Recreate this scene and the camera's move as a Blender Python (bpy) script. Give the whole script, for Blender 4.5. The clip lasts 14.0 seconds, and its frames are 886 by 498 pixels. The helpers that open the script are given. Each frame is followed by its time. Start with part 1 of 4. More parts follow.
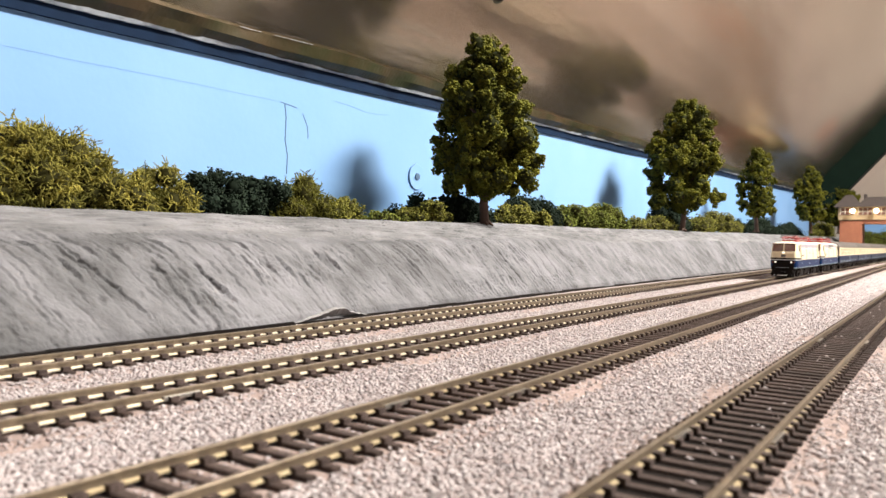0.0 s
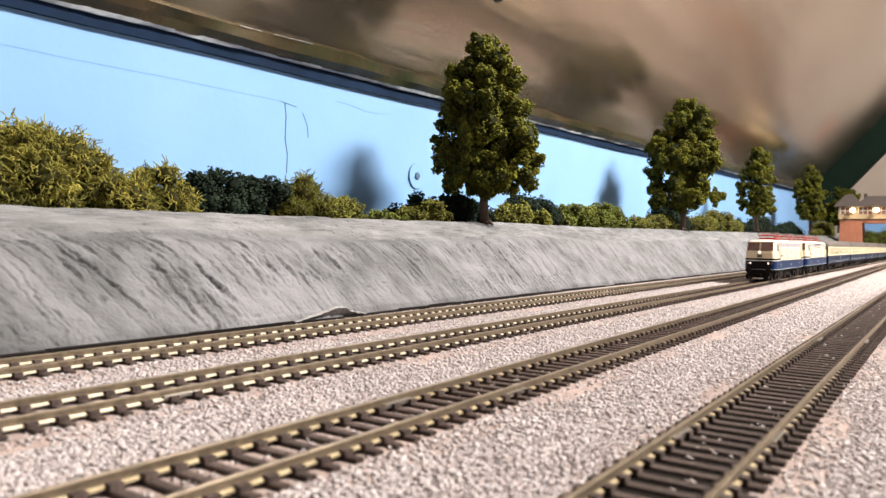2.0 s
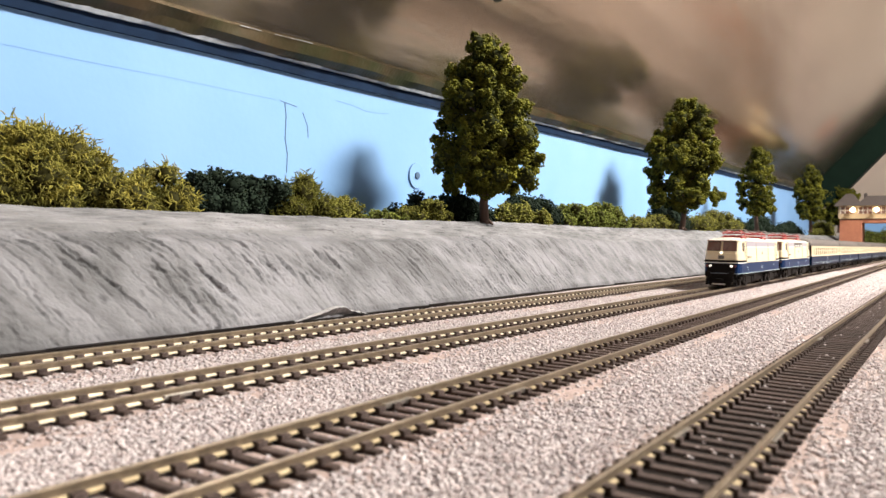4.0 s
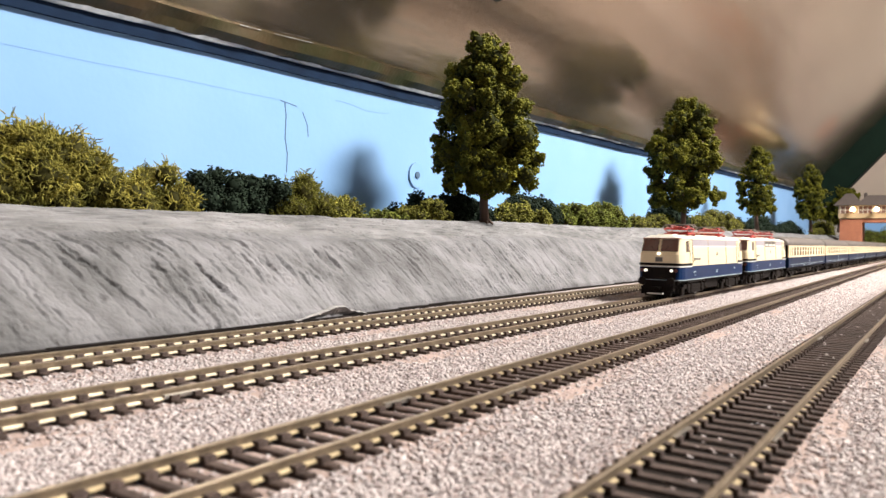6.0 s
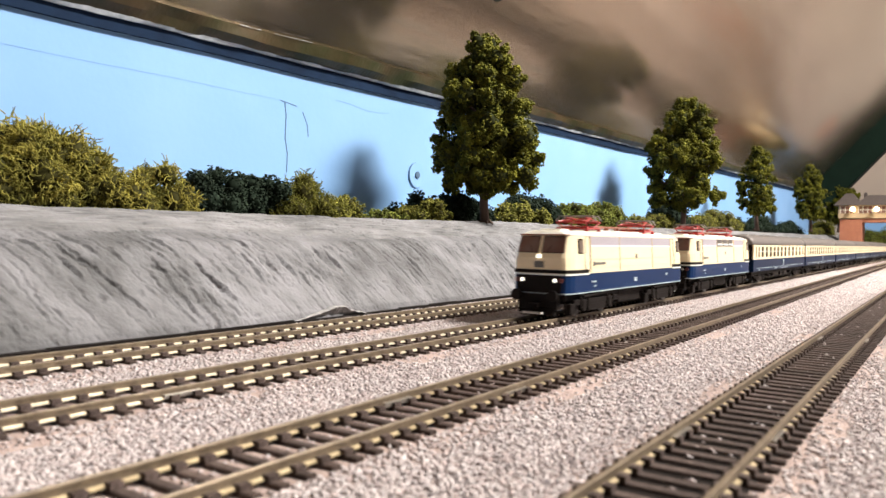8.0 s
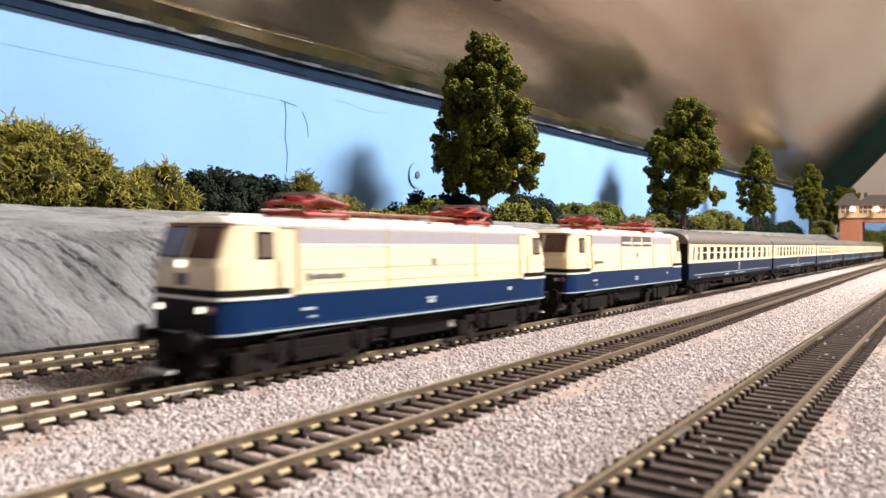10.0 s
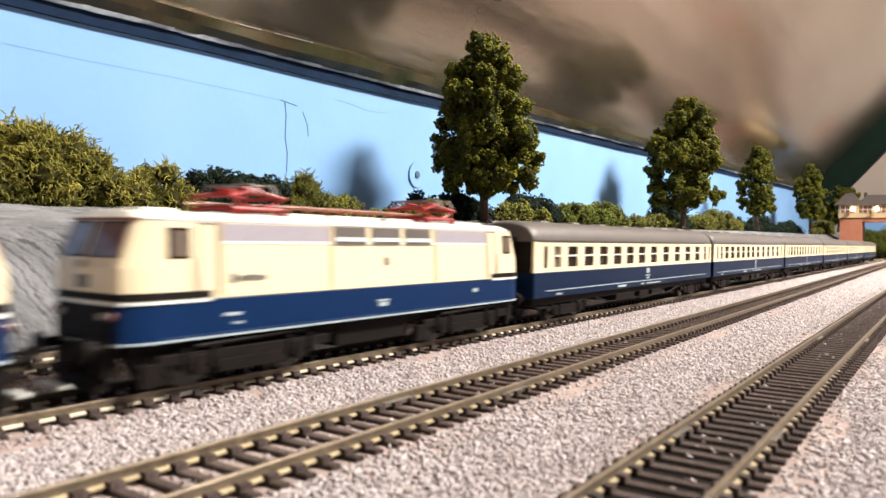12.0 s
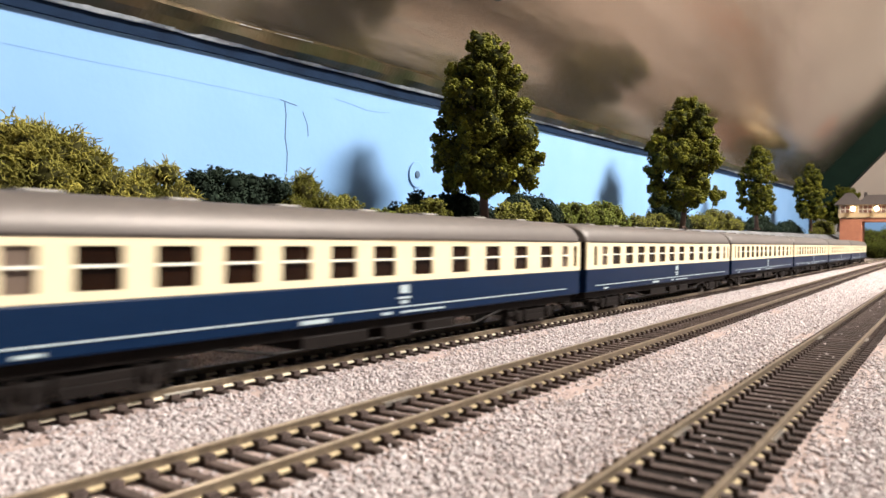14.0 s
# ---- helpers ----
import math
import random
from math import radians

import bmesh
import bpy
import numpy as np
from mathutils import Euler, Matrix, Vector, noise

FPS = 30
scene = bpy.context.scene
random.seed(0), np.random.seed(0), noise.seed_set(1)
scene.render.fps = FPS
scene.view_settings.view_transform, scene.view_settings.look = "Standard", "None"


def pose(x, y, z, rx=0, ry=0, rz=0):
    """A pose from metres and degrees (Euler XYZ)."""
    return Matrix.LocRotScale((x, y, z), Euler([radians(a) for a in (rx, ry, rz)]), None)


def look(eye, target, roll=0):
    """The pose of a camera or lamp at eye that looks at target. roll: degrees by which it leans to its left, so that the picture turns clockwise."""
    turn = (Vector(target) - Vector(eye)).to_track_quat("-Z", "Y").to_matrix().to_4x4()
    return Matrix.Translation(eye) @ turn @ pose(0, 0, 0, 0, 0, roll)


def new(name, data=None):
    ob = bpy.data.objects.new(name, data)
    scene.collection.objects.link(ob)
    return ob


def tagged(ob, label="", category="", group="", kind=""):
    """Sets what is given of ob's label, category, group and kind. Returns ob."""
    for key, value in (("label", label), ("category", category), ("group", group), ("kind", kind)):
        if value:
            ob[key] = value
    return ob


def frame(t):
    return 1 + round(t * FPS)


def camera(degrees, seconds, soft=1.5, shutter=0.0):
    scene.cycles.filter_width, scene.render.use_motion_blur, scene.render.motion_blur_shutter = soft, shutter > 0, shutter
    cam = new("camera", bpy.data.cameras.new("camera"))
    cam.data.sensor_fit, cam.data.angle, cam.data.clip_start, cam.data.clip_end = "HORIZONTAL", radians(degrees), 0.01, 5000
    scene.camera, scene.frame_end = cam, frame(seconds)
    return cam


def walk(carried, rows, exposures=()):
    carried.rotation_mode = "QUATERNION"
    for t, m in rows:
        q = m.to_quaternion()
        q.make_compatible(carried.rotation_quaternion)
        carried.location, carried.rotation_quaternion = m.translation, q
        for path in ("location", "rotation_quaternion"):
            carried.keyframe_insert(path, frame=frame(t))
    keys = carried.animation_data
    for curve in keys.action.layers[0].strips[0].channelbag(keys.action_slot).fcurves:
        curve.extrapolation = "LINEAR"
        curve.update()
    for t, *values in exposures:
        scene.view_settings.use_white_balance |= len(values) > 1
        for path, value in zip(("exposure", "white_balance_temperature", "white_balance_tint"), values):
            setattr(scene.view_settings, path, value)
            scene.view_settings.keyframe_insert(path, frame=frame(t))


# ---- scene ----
# Model railway in a loft: four tracks below a plaster slope, a painted sky board, and a passing train.
EYE = (0.0, 0.0, 0.0392)
cam = camera(63.0, 14.0, soft=1.5, shutter=0.9)
# the small lens is focused on the middle of the layout, and the nearest ballast lies before its sharp range
cam.data.dof.use_dof = True
cam.data.dof.focus_distance = 0.55
cam.data.dof.aperture_fstop = 32.0


def view(drop):
    return pose(*EYE, 90 - 0.798 + drop, 0, 35.11) @ pose(0, 0, 0, 0, 0, 0.947)


walk(cam, [(0.0, view(0.12)), (1.2, view(0.07)), (3.0, view(0.05)), (5.5, view(0.0)), (8.2, view(-0.01)), (11.0, view(-0.03)), (14.0, view(-0.05))],
     exposures=[(0.0, 0.0), (14.0, 0.0)])

# ---- light: loft lamp, added far lamp, a faint grey glow of the open loft ----
world = bpy.data.worlds.new("loft")
scene.world = world
world.use_nodes = True
world.node_tree.nodes["Background"].inputs[0].default_value = (0.9, 0.95, 1.0, 1)
world.node_tree.nodes["Background"].inputs[1].default_value = 0.15


def lamp(name, eye, target, watts, size, colour):
    data = bpy.data.lights.new(name, "AREA")
    data.shape, data.size, data.size_y, data.energy, data.color = "ELLIPSE", size[0], size[1], watts, colour
    ob = new(name, data)
    ob.matrix_world = look(eye, target)
    return ob


# added out of view, only to brighten the end wall the lining reflects
lamp("unseen_loft_lamp", (1.15, 3.9, 0.95), (0.75, 6.0, 0.1), 50, (0.6, 0.6), (1.0, 0.92, 0.85))
lamp("unseen_loft_lamp", (1.22, 1.36, 1.86), (-0.2, 0.8, 0.05), 272, (0.95, 0.50), (1.0, 0.95, 0.88))

# ---- materials ----
def mat(name, colour, rough=0.6, metal=0.0, spots=None, scale=400.0, amount=0.25, bump=0.0, bump_scale=900.0, emit=0.0, coat=0.0, per_piece=0.0, stretch=None, turn=None, spec=0.5, mixed=(), ridges=0.0, patches=()):
    """A surface: base colour, two sizes of noise towards the colour spots, and fine relief."""
    m = bpy.data.materials.new(name)
    m.use_nodes = True
    nt = m.node_tree
    n, l = nt.nodes, nt.links
    bsdf = n["Principled BSDF"]
    bsdf.inputs["Roughness"].default_value = rough
    bsdf.inputs["Metallic"].default_value = metal
    bsdf.inputs["Coat Weight"].default_value = coat
    bsdf.inputs["Specular IOR Level"].default_value = spec
    spots = spots or tuple(c * 0.6 for c in colour)
    tc = n.new("ShaderNodeTexCoord")
    src = tc.outputs["Object"]
    if stretch:
        mp = n.new("ShaderNodeMapping")
        mp.vector_type = "TEXTURE"
        mp.inputs["Scale"].default_value = [1 / q for q in stretch]
        mp.inputs["Rotation"].default_value = turn or (0, 0, 0)
        l.new(src, mp.inputs["Vector"])
        src = mp.outputs["Vector"]
    big, small = n.new("ShaderNodeTexNoise"), n.new("ShaderNodeTexNoise")
    big.inputs["Scale"].default_value, small.inputs["Scale"].default_value = scale * 0.22, scale
    big.inputs["Detail"].default_value, small.inputs["Detail"].default_value = 4, 3
    for t in (big, small):
        l.new(src, t.inputs["Vector"])
    add = n.new("ShaderNodeMath")
    add.operation = "ADD"
    l.new(big.outputs["Fac"], add.inputs[0])
    l.new(small.outputs["Fac"], add.inputs[1])
    ramp = n.new("ShaderNodeMapRange")
    ramp.inputs["From Min"].default_value, ramp.inputs["From Max"].default_value = 0.75, 1.25
    ramp.inputs["To Max"].default_value = amount
    l.new(add.outputs[0], ramp.inputs["Value"])
    mix = n.new("ShaderNodeMix")
    mix.data_type = "RGBA"
    mix.inputs[6].default_value, mix.inputs[7].default_value = (*colour, 1), (*spots, 1)
    l.new(ramp.outputs[0], mix.inputs[0])
    out = mix.outputs[2]
    for (place, radius, tint, strength) in patches:
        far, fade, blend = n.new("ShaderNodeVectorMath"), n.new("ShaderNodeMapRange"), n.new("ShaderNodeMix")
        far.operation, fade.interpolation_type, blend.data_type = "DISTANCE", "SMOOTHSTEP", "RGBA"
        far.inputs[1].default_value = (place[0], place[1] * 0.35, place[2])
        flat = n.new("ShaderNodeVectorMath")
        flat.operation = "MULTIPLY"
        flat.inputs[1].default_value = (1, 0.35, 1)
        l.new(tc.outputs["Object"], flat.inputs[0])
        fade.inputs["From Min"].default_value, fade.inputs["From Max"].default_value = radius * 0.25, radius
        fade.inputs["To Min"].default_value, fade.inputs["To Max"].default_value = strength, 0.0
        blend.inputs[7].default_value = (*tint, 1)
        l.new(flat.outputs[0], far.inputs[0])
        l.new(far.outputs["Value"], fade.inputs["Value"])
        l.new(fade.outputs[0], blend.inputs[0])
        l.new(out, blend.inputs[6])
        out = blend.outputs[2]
    if per_piece:
        geo, info, ad = n.new("ShaderNodeNewGeometry"), n.new("ShaderNodeObjectInfo"), n.new("ShaderNodeMath")
        l.new(geo.outputs["Random Per Island"], ad.inputs[0])
        l.new(info.outputs["Random"], ad.inputs[1])
        fr = n.new("ShaderNodeMath")
        fr.operation = "FRACT"
        l.new(ad.outputs[0], fr.inputs[0])
        mr = n.new("ShaderNodeMapRange")
        mr.inputs["To Min"].default_value, mr.inputs["To Max"].default_value = 1 - per_piece, 1 + per_piece
        l.new(fr.outputs[0], mr.inputs["Value"])
        hsv = n.new("ShaderNodeHueSaturation")
        l.new(mr.outputs[0], hsv.inputs["Value"])
        l.new(out, hsv.inputs["Color"])
        out = hsv.outputs["Color"]
        if mixed:
            cr, blend = n.new("ShaderNodeValToRGB"), n.new("ShaderNodeMix")
            for i, q in enumerate(mixed):
                e = cr.color_ramp.elements[i] if i < 2 else cr.color_ramp.elements.new(0.5)
                e.color = (*q, 1)
            for i, e in enumerate(cr.color_ramp.elements):
                e.position = i / (len(mixed) - 1)
            l.new(fr.outputs[0], cr.inputs[0])
            blend.data_type, blend.blend_type = "RGBA", "MULTIPLY"
            blend.inputs[0].default_value = 1.0
            l.new(cr.outputs[0], blend.inputs[6])
            l.new(mix.outputs[2], blend.inputs[7])
            out = blend.outputs[2]
    l.new(out, bsdf.inputs["Base Color"])
    if bump:
        bt, b = n.new("ShaderNodeTexNoise"), n.new("ShaderNodeBump")
        bt.inputs["Scale"].default_value, bt.inputs["Detail"].default_value = bump_scale, 4
        l.new(src, bt.inputs["Vector"])
        b.inputs["Strength"].default_value, b.inputs["Distance"].default_value = 0.6, bump
        l.new(bt.outputs["Fac"], b.inputs["Height"])
        l.new(b.outputs["Normal"], bsdf.inputs["Normal"])
    if ridges:
        rt, b2 = n.new("ShaderNodeTexNoise"), n.new("ShaderNodeBump")
        rt.noise_type = "RIDGED_MULTIFRACTAL"
        mp2 = n.new("ShaderNodeMapping")
        mp2.vector_type = "TEXTURE"
        mp2.inputs["Scale"].default_value, mp2.inputs["Rotation"].default_value = (1, 1, 7), turn or (0, 0, 0)
        l.new(tc.outputs["Object"], mp2.inputs["Vector"])
        l.new(mp2.outputs["Vector"], rt.inputs["Vector"])
        rt.inputs["Scale"].default_value, rt.inputs["Detail"].default_value, rt.inputs["Roughness"].default_value = 85, 5, 0.55
        b2.inputs["Strength"].default_value, b2.inputs["Distance"].default_value = 0.8, ridges
        l.new(rt.outputs["Fac"], b2.inputs["Height"])
        l.new(b.outputs["Normal"], b2.inputs["Normal"])
        l.new(b2.outputs["Normal"], bsdf.inputs["Normal"])
    if emit:
        bsdf.inputs["Emission Color"].default_value = (*colour, 1)
        bsdf.inputs["Emission Strength"].default_value = emit
    return m


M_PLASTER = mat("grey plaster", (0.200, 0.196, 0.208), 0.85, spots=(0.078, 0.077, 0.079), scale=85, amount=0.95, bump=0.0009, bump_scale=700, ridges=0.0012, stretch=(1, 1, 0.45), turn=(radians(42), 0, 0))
M_PLASTERTOP = mat("plaster lightened for the top", (0.222, 0.217, 0.224), 0.88, spots=(0.090, 0.089, 0.090), scale=120, amount=0.9, bump=0.0009, bump_scale=700, stretch=(1, 0.4, 1))
M_STUCCOEDGE = mat("pale torn plaster", (0.34, 0.33, 0.33), 0.85, spots=(0.16, 0.155, 0.155), scale=700, amount=0.8, bump=0.0005, bump_scale=900)
M_BALLAST = mat("granite ballast", (0.41, 0.355, 0.345), 0.9, spots=(0.19, 0.155, 0.15), scale=1900, amount=0.6, bump=0.0007, bump_scale=1100)
M_STONE = mat("ballast grain", (1.0, 1.0, 1.0), 0.85, spots=(0.62, 0.60, 0.60), scale=900, amount=0.6, per_piece=0.4, mixed=((0.29, 0.255, 0.255), (0.41, 0.36, 0.36), (0.475, 0.392, 0.38), (0.51, 0.45, 0.445), (0.575, 0.53, 0.53)))
M_GLUE = mat("pink ballast bed", (0.41, 0.315, 0.285), 0.9, spots=(0.21, 0.155, 0.14), scale=1300, amount=0.8, bump=0.0009, bump_scale=1300)
M_RAIL = mat("tarnished rail", (0.225, 0.175, 0.122), 0.42, 0.45, spots=(0.090, 0.064, 0.043), scale=600, amount=0.6, bump=0.00004, bump_scale=3000)
# glint put into the foot's bright colour; tracks C and D get a duller copy
M_FOOT = mat("nickel rail foot with painted glint", (0.84, 0.77, 0.60), 0.32, 0.35, spots=(0.50, 0.41, 0.28), scale=300, amount=0.5)
M_FOOTDULL = mat("brassy rail foot", (0.52, 0.43, 0.27), 0.4, 0.35, spots=(0.26, 0.19, 0.11), scale=300, amount=0.7)
M_RAILTOP = mat("polished rail head", (0.42, 0.40, 0.37), 0.33, 0.9, spots=(0.35, 0.31, 0.26), scale=500, amount=0.5, stretch=(1, 0.1, 1))
M_SLEEPER = mat("brown plastic sleeper", (0.030, 0.0185, 0.015), 0.65, spots=(0.14, 0.105, 0.095), scale=900, amount=0.62, spec=0.25, bump=0.00015, bump_scale=2600, per_piece=0.25)
M_SKY = mat("pale blue sky paint", (0.180, 0.348, 0.615), 0.8, spots=(0.235, 0.413, 0.685), scale=11, amount=0.55, bump=0.0002, bump_scale=160)
M_NAVY = mat("dark blue board edge", (0.013, 0.026, 0.056), 0.9, spots=(0.008, 0.013, 0.026), scale=60, amount=0.6, spec=0.05)
M_CRACK = mat("dark crack", (0.07, 0.125, 0.21), 0.9)
M_FOIL = mat("torn pale paper", (0.50, 0.53, 0.57), 0.7, spots=(0.22, 0.25, 0.29), scale=160, amount=0.7, bump=0.001, bump_scale=200)
# green patches are painted in for the bushes reflected in the sheeting
M_TAPE = mat("brown sheeting", (0.085, 0.055, 0.026), 0.42, 0.2, spots=(0.032, 0.040, 0.012), scale=35, amount=1.0, bump=0.004, bump_scale=28)
# one soft-edged orange patch is mixed into the lining's base colour
M_ROOF = mat("glossy brown roof lining", (0.50, 0.41, 0.31), 0.21, 0.85, spots=(0.36, 0.29, 0.21), scale=7, amount=0.8, spec=0.45, stretch=(1.6, 0.35, 1.6), bump=0.004, bump_scale=9, patches=[((-0.303, 2.39, 0.377), 0.062, (0.50, 0.21, 0.10), 0.7)])
M_BEAM = mat("dark green timber", (0.005, 0.014, 0.009), 0.7, scale=30, amount=0.5, bump=0.002, bump_scale=40, spec=0.08)
M_BLUESEAM = mat("dull blue seam", (0.022, 0.060, 0.15), 0.5, scale=900, amount=0.3)
M_CREAMSEAM = mat("shaded cream seam", (0.66, 0.54, 0.35), 0.5, scale=900, amount=0.3)
M_GABLE = mat("boards paled for the reflection", (0.66, 0.60, 0.56), 0.7, spots=(0.50, 0.45, 0.41), scale=9, amount=0.6, stretch=(1, 1, 0.1))
M_TIMBER = mat("bare loft boards", (0.30, 0.22, 0.15), 0.7, scale=12, amount=0.5, stretch=(1, 0.1, 1))
M_CREAM = mat("cream loco paint", (0.78, 0.655, 0.44), 0.42, scale=250, amount=0.12, coat=0.15)
M_OFFWHITE = mat("off-white roof paint", (0.80, 0.76, 0.66), 0.5, scale=300, amount=0.2)
M_BLUE = mat("deep blue paint", (0.002, 0.019, 0.075), 0.40, scale=250, amount=0.25, spec=0.15)
M_COACHBLUE = mat("dark blue coach paint", (0.002, 0.0125, 0.042), 0.42, scale=250, amount=0.25, spec=0.12)
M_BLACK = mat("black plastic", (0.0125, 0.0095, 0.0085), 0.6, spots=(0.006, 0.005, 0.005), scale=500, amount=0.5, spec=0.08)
M_WHITE = mat("white lining", (0.75, 0.78, 0.76), 0.5, scale=900, amount=0.15)
M_LOUVRE = mat("lavender grey louvre", (0.36, 0.325, 0.36), 0.5, scale=900, amount=0.3, stretch=(1, 1, 6))
M_GLASS = mat("dark window glazing", (0.016, 0.0065, 0.0035), 0.14, spots=(0.006, 0.003, 0.002), scale=140, amount=0.7, spec=0.05)
M_FROSTPANE = mat("milky brown pane", (0.12, 0.085, 0.065), 0.4, scale=300, amount=0.2)
M_LINE = mat("pale blue-white lining", (0.42, 0.50, 0.53), 0.5, scale=900, amount=0.2)
M_SCREEN = mat("smoky windscreen", (0.20, 0.135, 0.115), 0.10, spots=(0.15, 0.040, 0.025), scale=110, amount=0.7)
M_FROST = mat("frosted pane", (0.26, 0.23, 0.18), 0.5, scale=300, amount=0.2)
M_COACHROOF = mat("brown-grey coach roof", (0.135, 0.117, 0.108), 0.52, 0.25, scale=260, amount=0.3, spec=0.35)
M_VENT = mat("pale roof fitting", (0.45, 0.44, 0.40), 0.6)
M_PALE = mat("white metal", (0.78, 0.77, 0.72), 0.4, scale=500)
M_ROOFVENT = mat("dull roof ventilator", (0.24, 0.22, 0.20), 0.6, scale=400)
M_RED = mat("red pantograph", (0.40, 0.018, 0.014), 0.45, spots=(0.15, 0.012, 0.010), scale=600, amount=0.6)
M_BUSBAR = mat("brown-red roof line", (0.22, 0.06, 0.03), 0.45)
M_STEEL = mat("wheel steel", (0.10, 0.095, 0.09), 0.35, 0.8, scale=600, amount=0.4)
M_LAMP = mat("lit headlamp", (1.0, 0.93, 0.78), 0.3, emit=2.2)
M_TAIL = mat("dull red lamp glass", (0.13, 0.030, 0.026), 0.3, scale=900, amount=0.5)
M_GLOW = mat("lit bulb", (1.0, 0.78, 0.45), 0.3, emit=11.0)
M_GREYMARK = mat("grey lettering", (0.13, 0.12, 0.11), 0.6)
M_BRICK = mat("orange-red brick", (0.42, 0.16, 0.085), 0.8, spots=(0.28, 0.10, 0.06), scale=300, amount=0.6, bump=0.0005, bump_scale=300)
M_STUCCO = mat("cream boarding", (0.50, 0.37, 0.22), 0.7, scale=200, amount=0.3)
M_SLATE = mat("grey-brown slates", (0.075, 0.058, 0.052), 0.8, scale=250, amount=0.5, bump=0.0008, bump_scale=200)
M_TRUNK = mat("brown trunk", (0.115, 0.065, 0.045), 0.8, scale=350, amount=0.5, bump=0.0008, bump_scale=500, stretch=(1, 1, 0.25))
M_TREE = mat("olive foliage", (0.152, 0.145, 0.014), 0.85, spots=(0.037, 0.043, 0.006), scale=150, amount=0.95, per_piece=0.20, spec=0.12)
M_CORE = mat("foliage darkened as shade", (0.03, 0.034, 0.010), 0.9, scale=260, amount=0.5, spec=0.12)
M_LICHEN = mat("yellow-green lichen", (0.35, 0.300, 0.062), 0.85, spots=(0.115, 0.115, 0.026), scale=130, amount=0.95, per_piece=0.45, spec=0.12)
M_SHADE = mat("lichen in painted shade", (0.045, 0.042, 0.012), 0.9, scale=200, amount=0.6, spec=0.12)
M_SKYLINE = mat("faint crease in the sky paint", (0.15, 0.30, 0.54), 0.85)
M_DARKBUSH = mat("blue-green lichen", (0.019, 0.030, 0.018), 0.85, spots=(0.008, 0.014, 0.009), scale=200, amount=0.8, per_piece=0.3, spec=0.12)
M_OLIVE = mat("olive lichen", (0.175, 0.165, 0.030), 0.85, spots=(0.10, 0.10, 0.018), scale=200, amount=0.8, per_piece=0.5, spec=0.12)
M_GREEN = mat("grass-green lichen", (0.15, 0.165, 0.028), 0.85, spots=(0.06, 0.075, 0.015), scale=200, amount=0.8, per_piece=0.5, spec=0.12)


# ---- mesh tools ----
class Shape:
    """Collects vertices and faces for one mesh."""

    def __init__(self):
        self.v, self.f = [], []

    def box(self, x0, x1, y0, y1, z0, z1):
        b = len(self.v)
        self.v += [(x, y, z) for z in (z0, z1) for y in (y0, y1) for x in (x0, x1)]
        self.f += [tuple(b + i for i in q) for q in ((0, 2, 3, 1), (4, 5, 7, 6), (0, 1, 5, 4), (2, 6, 7, 3), (0, 4, 6, 2), (1, 3, 7, 5))]
        return self

    def rings(self, rings, close=True, caps=True):
        b, k = len(self.v), len(rings[0])
        for r in rings:
            self.v += [tuple(q) for q in r]
        for i in range(len(rings) - 1):
            for j in range(k if close else k - 1):
                a, c = b + i * k + j, b + i * k + (j + 1) % k
                self.f.append((a, c, c + k, a + k))
        if caps:
            self.f.append(tuple(b + j for j in reversed(range(k))))
            self.f.append(tuple(b + (len(rings) - 1) * k + j for j in range(k)))
        return self

    def tube(self, points, r, sides=6):
        pts = [Vector(q) for q in points]
        rr = r if isinstance(r, (list, tuple)) else [r] * len(pts)
        rings = []
        for i, q in enumerate(pts):
            d = (pts[min(i + 1, len(pts) - 1)] - pts[max(i - 1, 0)]).normalized()
            up = Vector((0, 0, 1)) if abs(d.z) < 0.9 else Vector((1, 0, 0))
            a = d.cross(up).normalized()
            c = a.cross(d)
            rings.append([q + (a * math.cos(t) + c * math.sin(t)) * rr[i] for t in (2 * math.pi * j / sides for j in range(sides))])
        return self.rings(rings)

    def disc(self, centre, axis, r, depth, sides=16):
        c, a = Vector(centre), Vector(axis).normalized()
        return self.tube([c - a * depth / 2, c + a * depth / 2], r, sides)

    def mesh(self, name):
        me = bpy.data.meshes.new(name)
        me.from_pydata(self.v, [], self.f)
        me.update()
        return me


def part(name, shape, material, parent=None, label="", bevel=0.0, smooth=False):
    """One mesh object, under a thing or under a part."""
    me = shape.mesh(name) if isinstance(shape, Shape) else shape
    if material and not me.materials:
        me.materials.append(material)
    ob = new(name, me)
    ob.parent = parent
    if smooth:
        me.polygons.foreach_set("use_smooth", [True] * len(me.polygons))
    if bevel:
        mod = ob.modifiers.new("bevel", "BEVEL")
        mod.width, mod.segments, mod.limit_method = bevel, 2, "ANGLE"
    return tagged(ob, label)


def thing(name, label, category, group="", at=(0, 0, 0)):
    ob = new(name)
    ob.empty_display_size = 0.02
    ob.location = at
    return tagged(ob, label, category, group)


def structure(name, shape, material, label, bevel=0.0, smooth=False):
    return tagged(part(name, shape, material, None, label, bevel, smooth), kind="structure")


def fast_mesh(name, verts, faces, smooth=False):
    """A mesh from numpy arrays; faces all of one size."""
    me = bpy.data.meshes.new(name)
    n, k = faces.shape
    me.vertices.add(len(verts))
    me.vertices.foreach_set("co", verts.astype(np.float32).ravel())
    me.loops.add(n * k)
    me.loops.foreach_set("vertex_index", faces.astype(np.int32).ravel())
    me.polygons.add(n)
    me.polygons.foreach_set("loop_start", np.arange(0, n * k, k, dtype=np.int32))
    me.polygons.foreach_set("loop_total", np.full(n, k, np.int32))
    me.update(calc_edges=True)
    return me


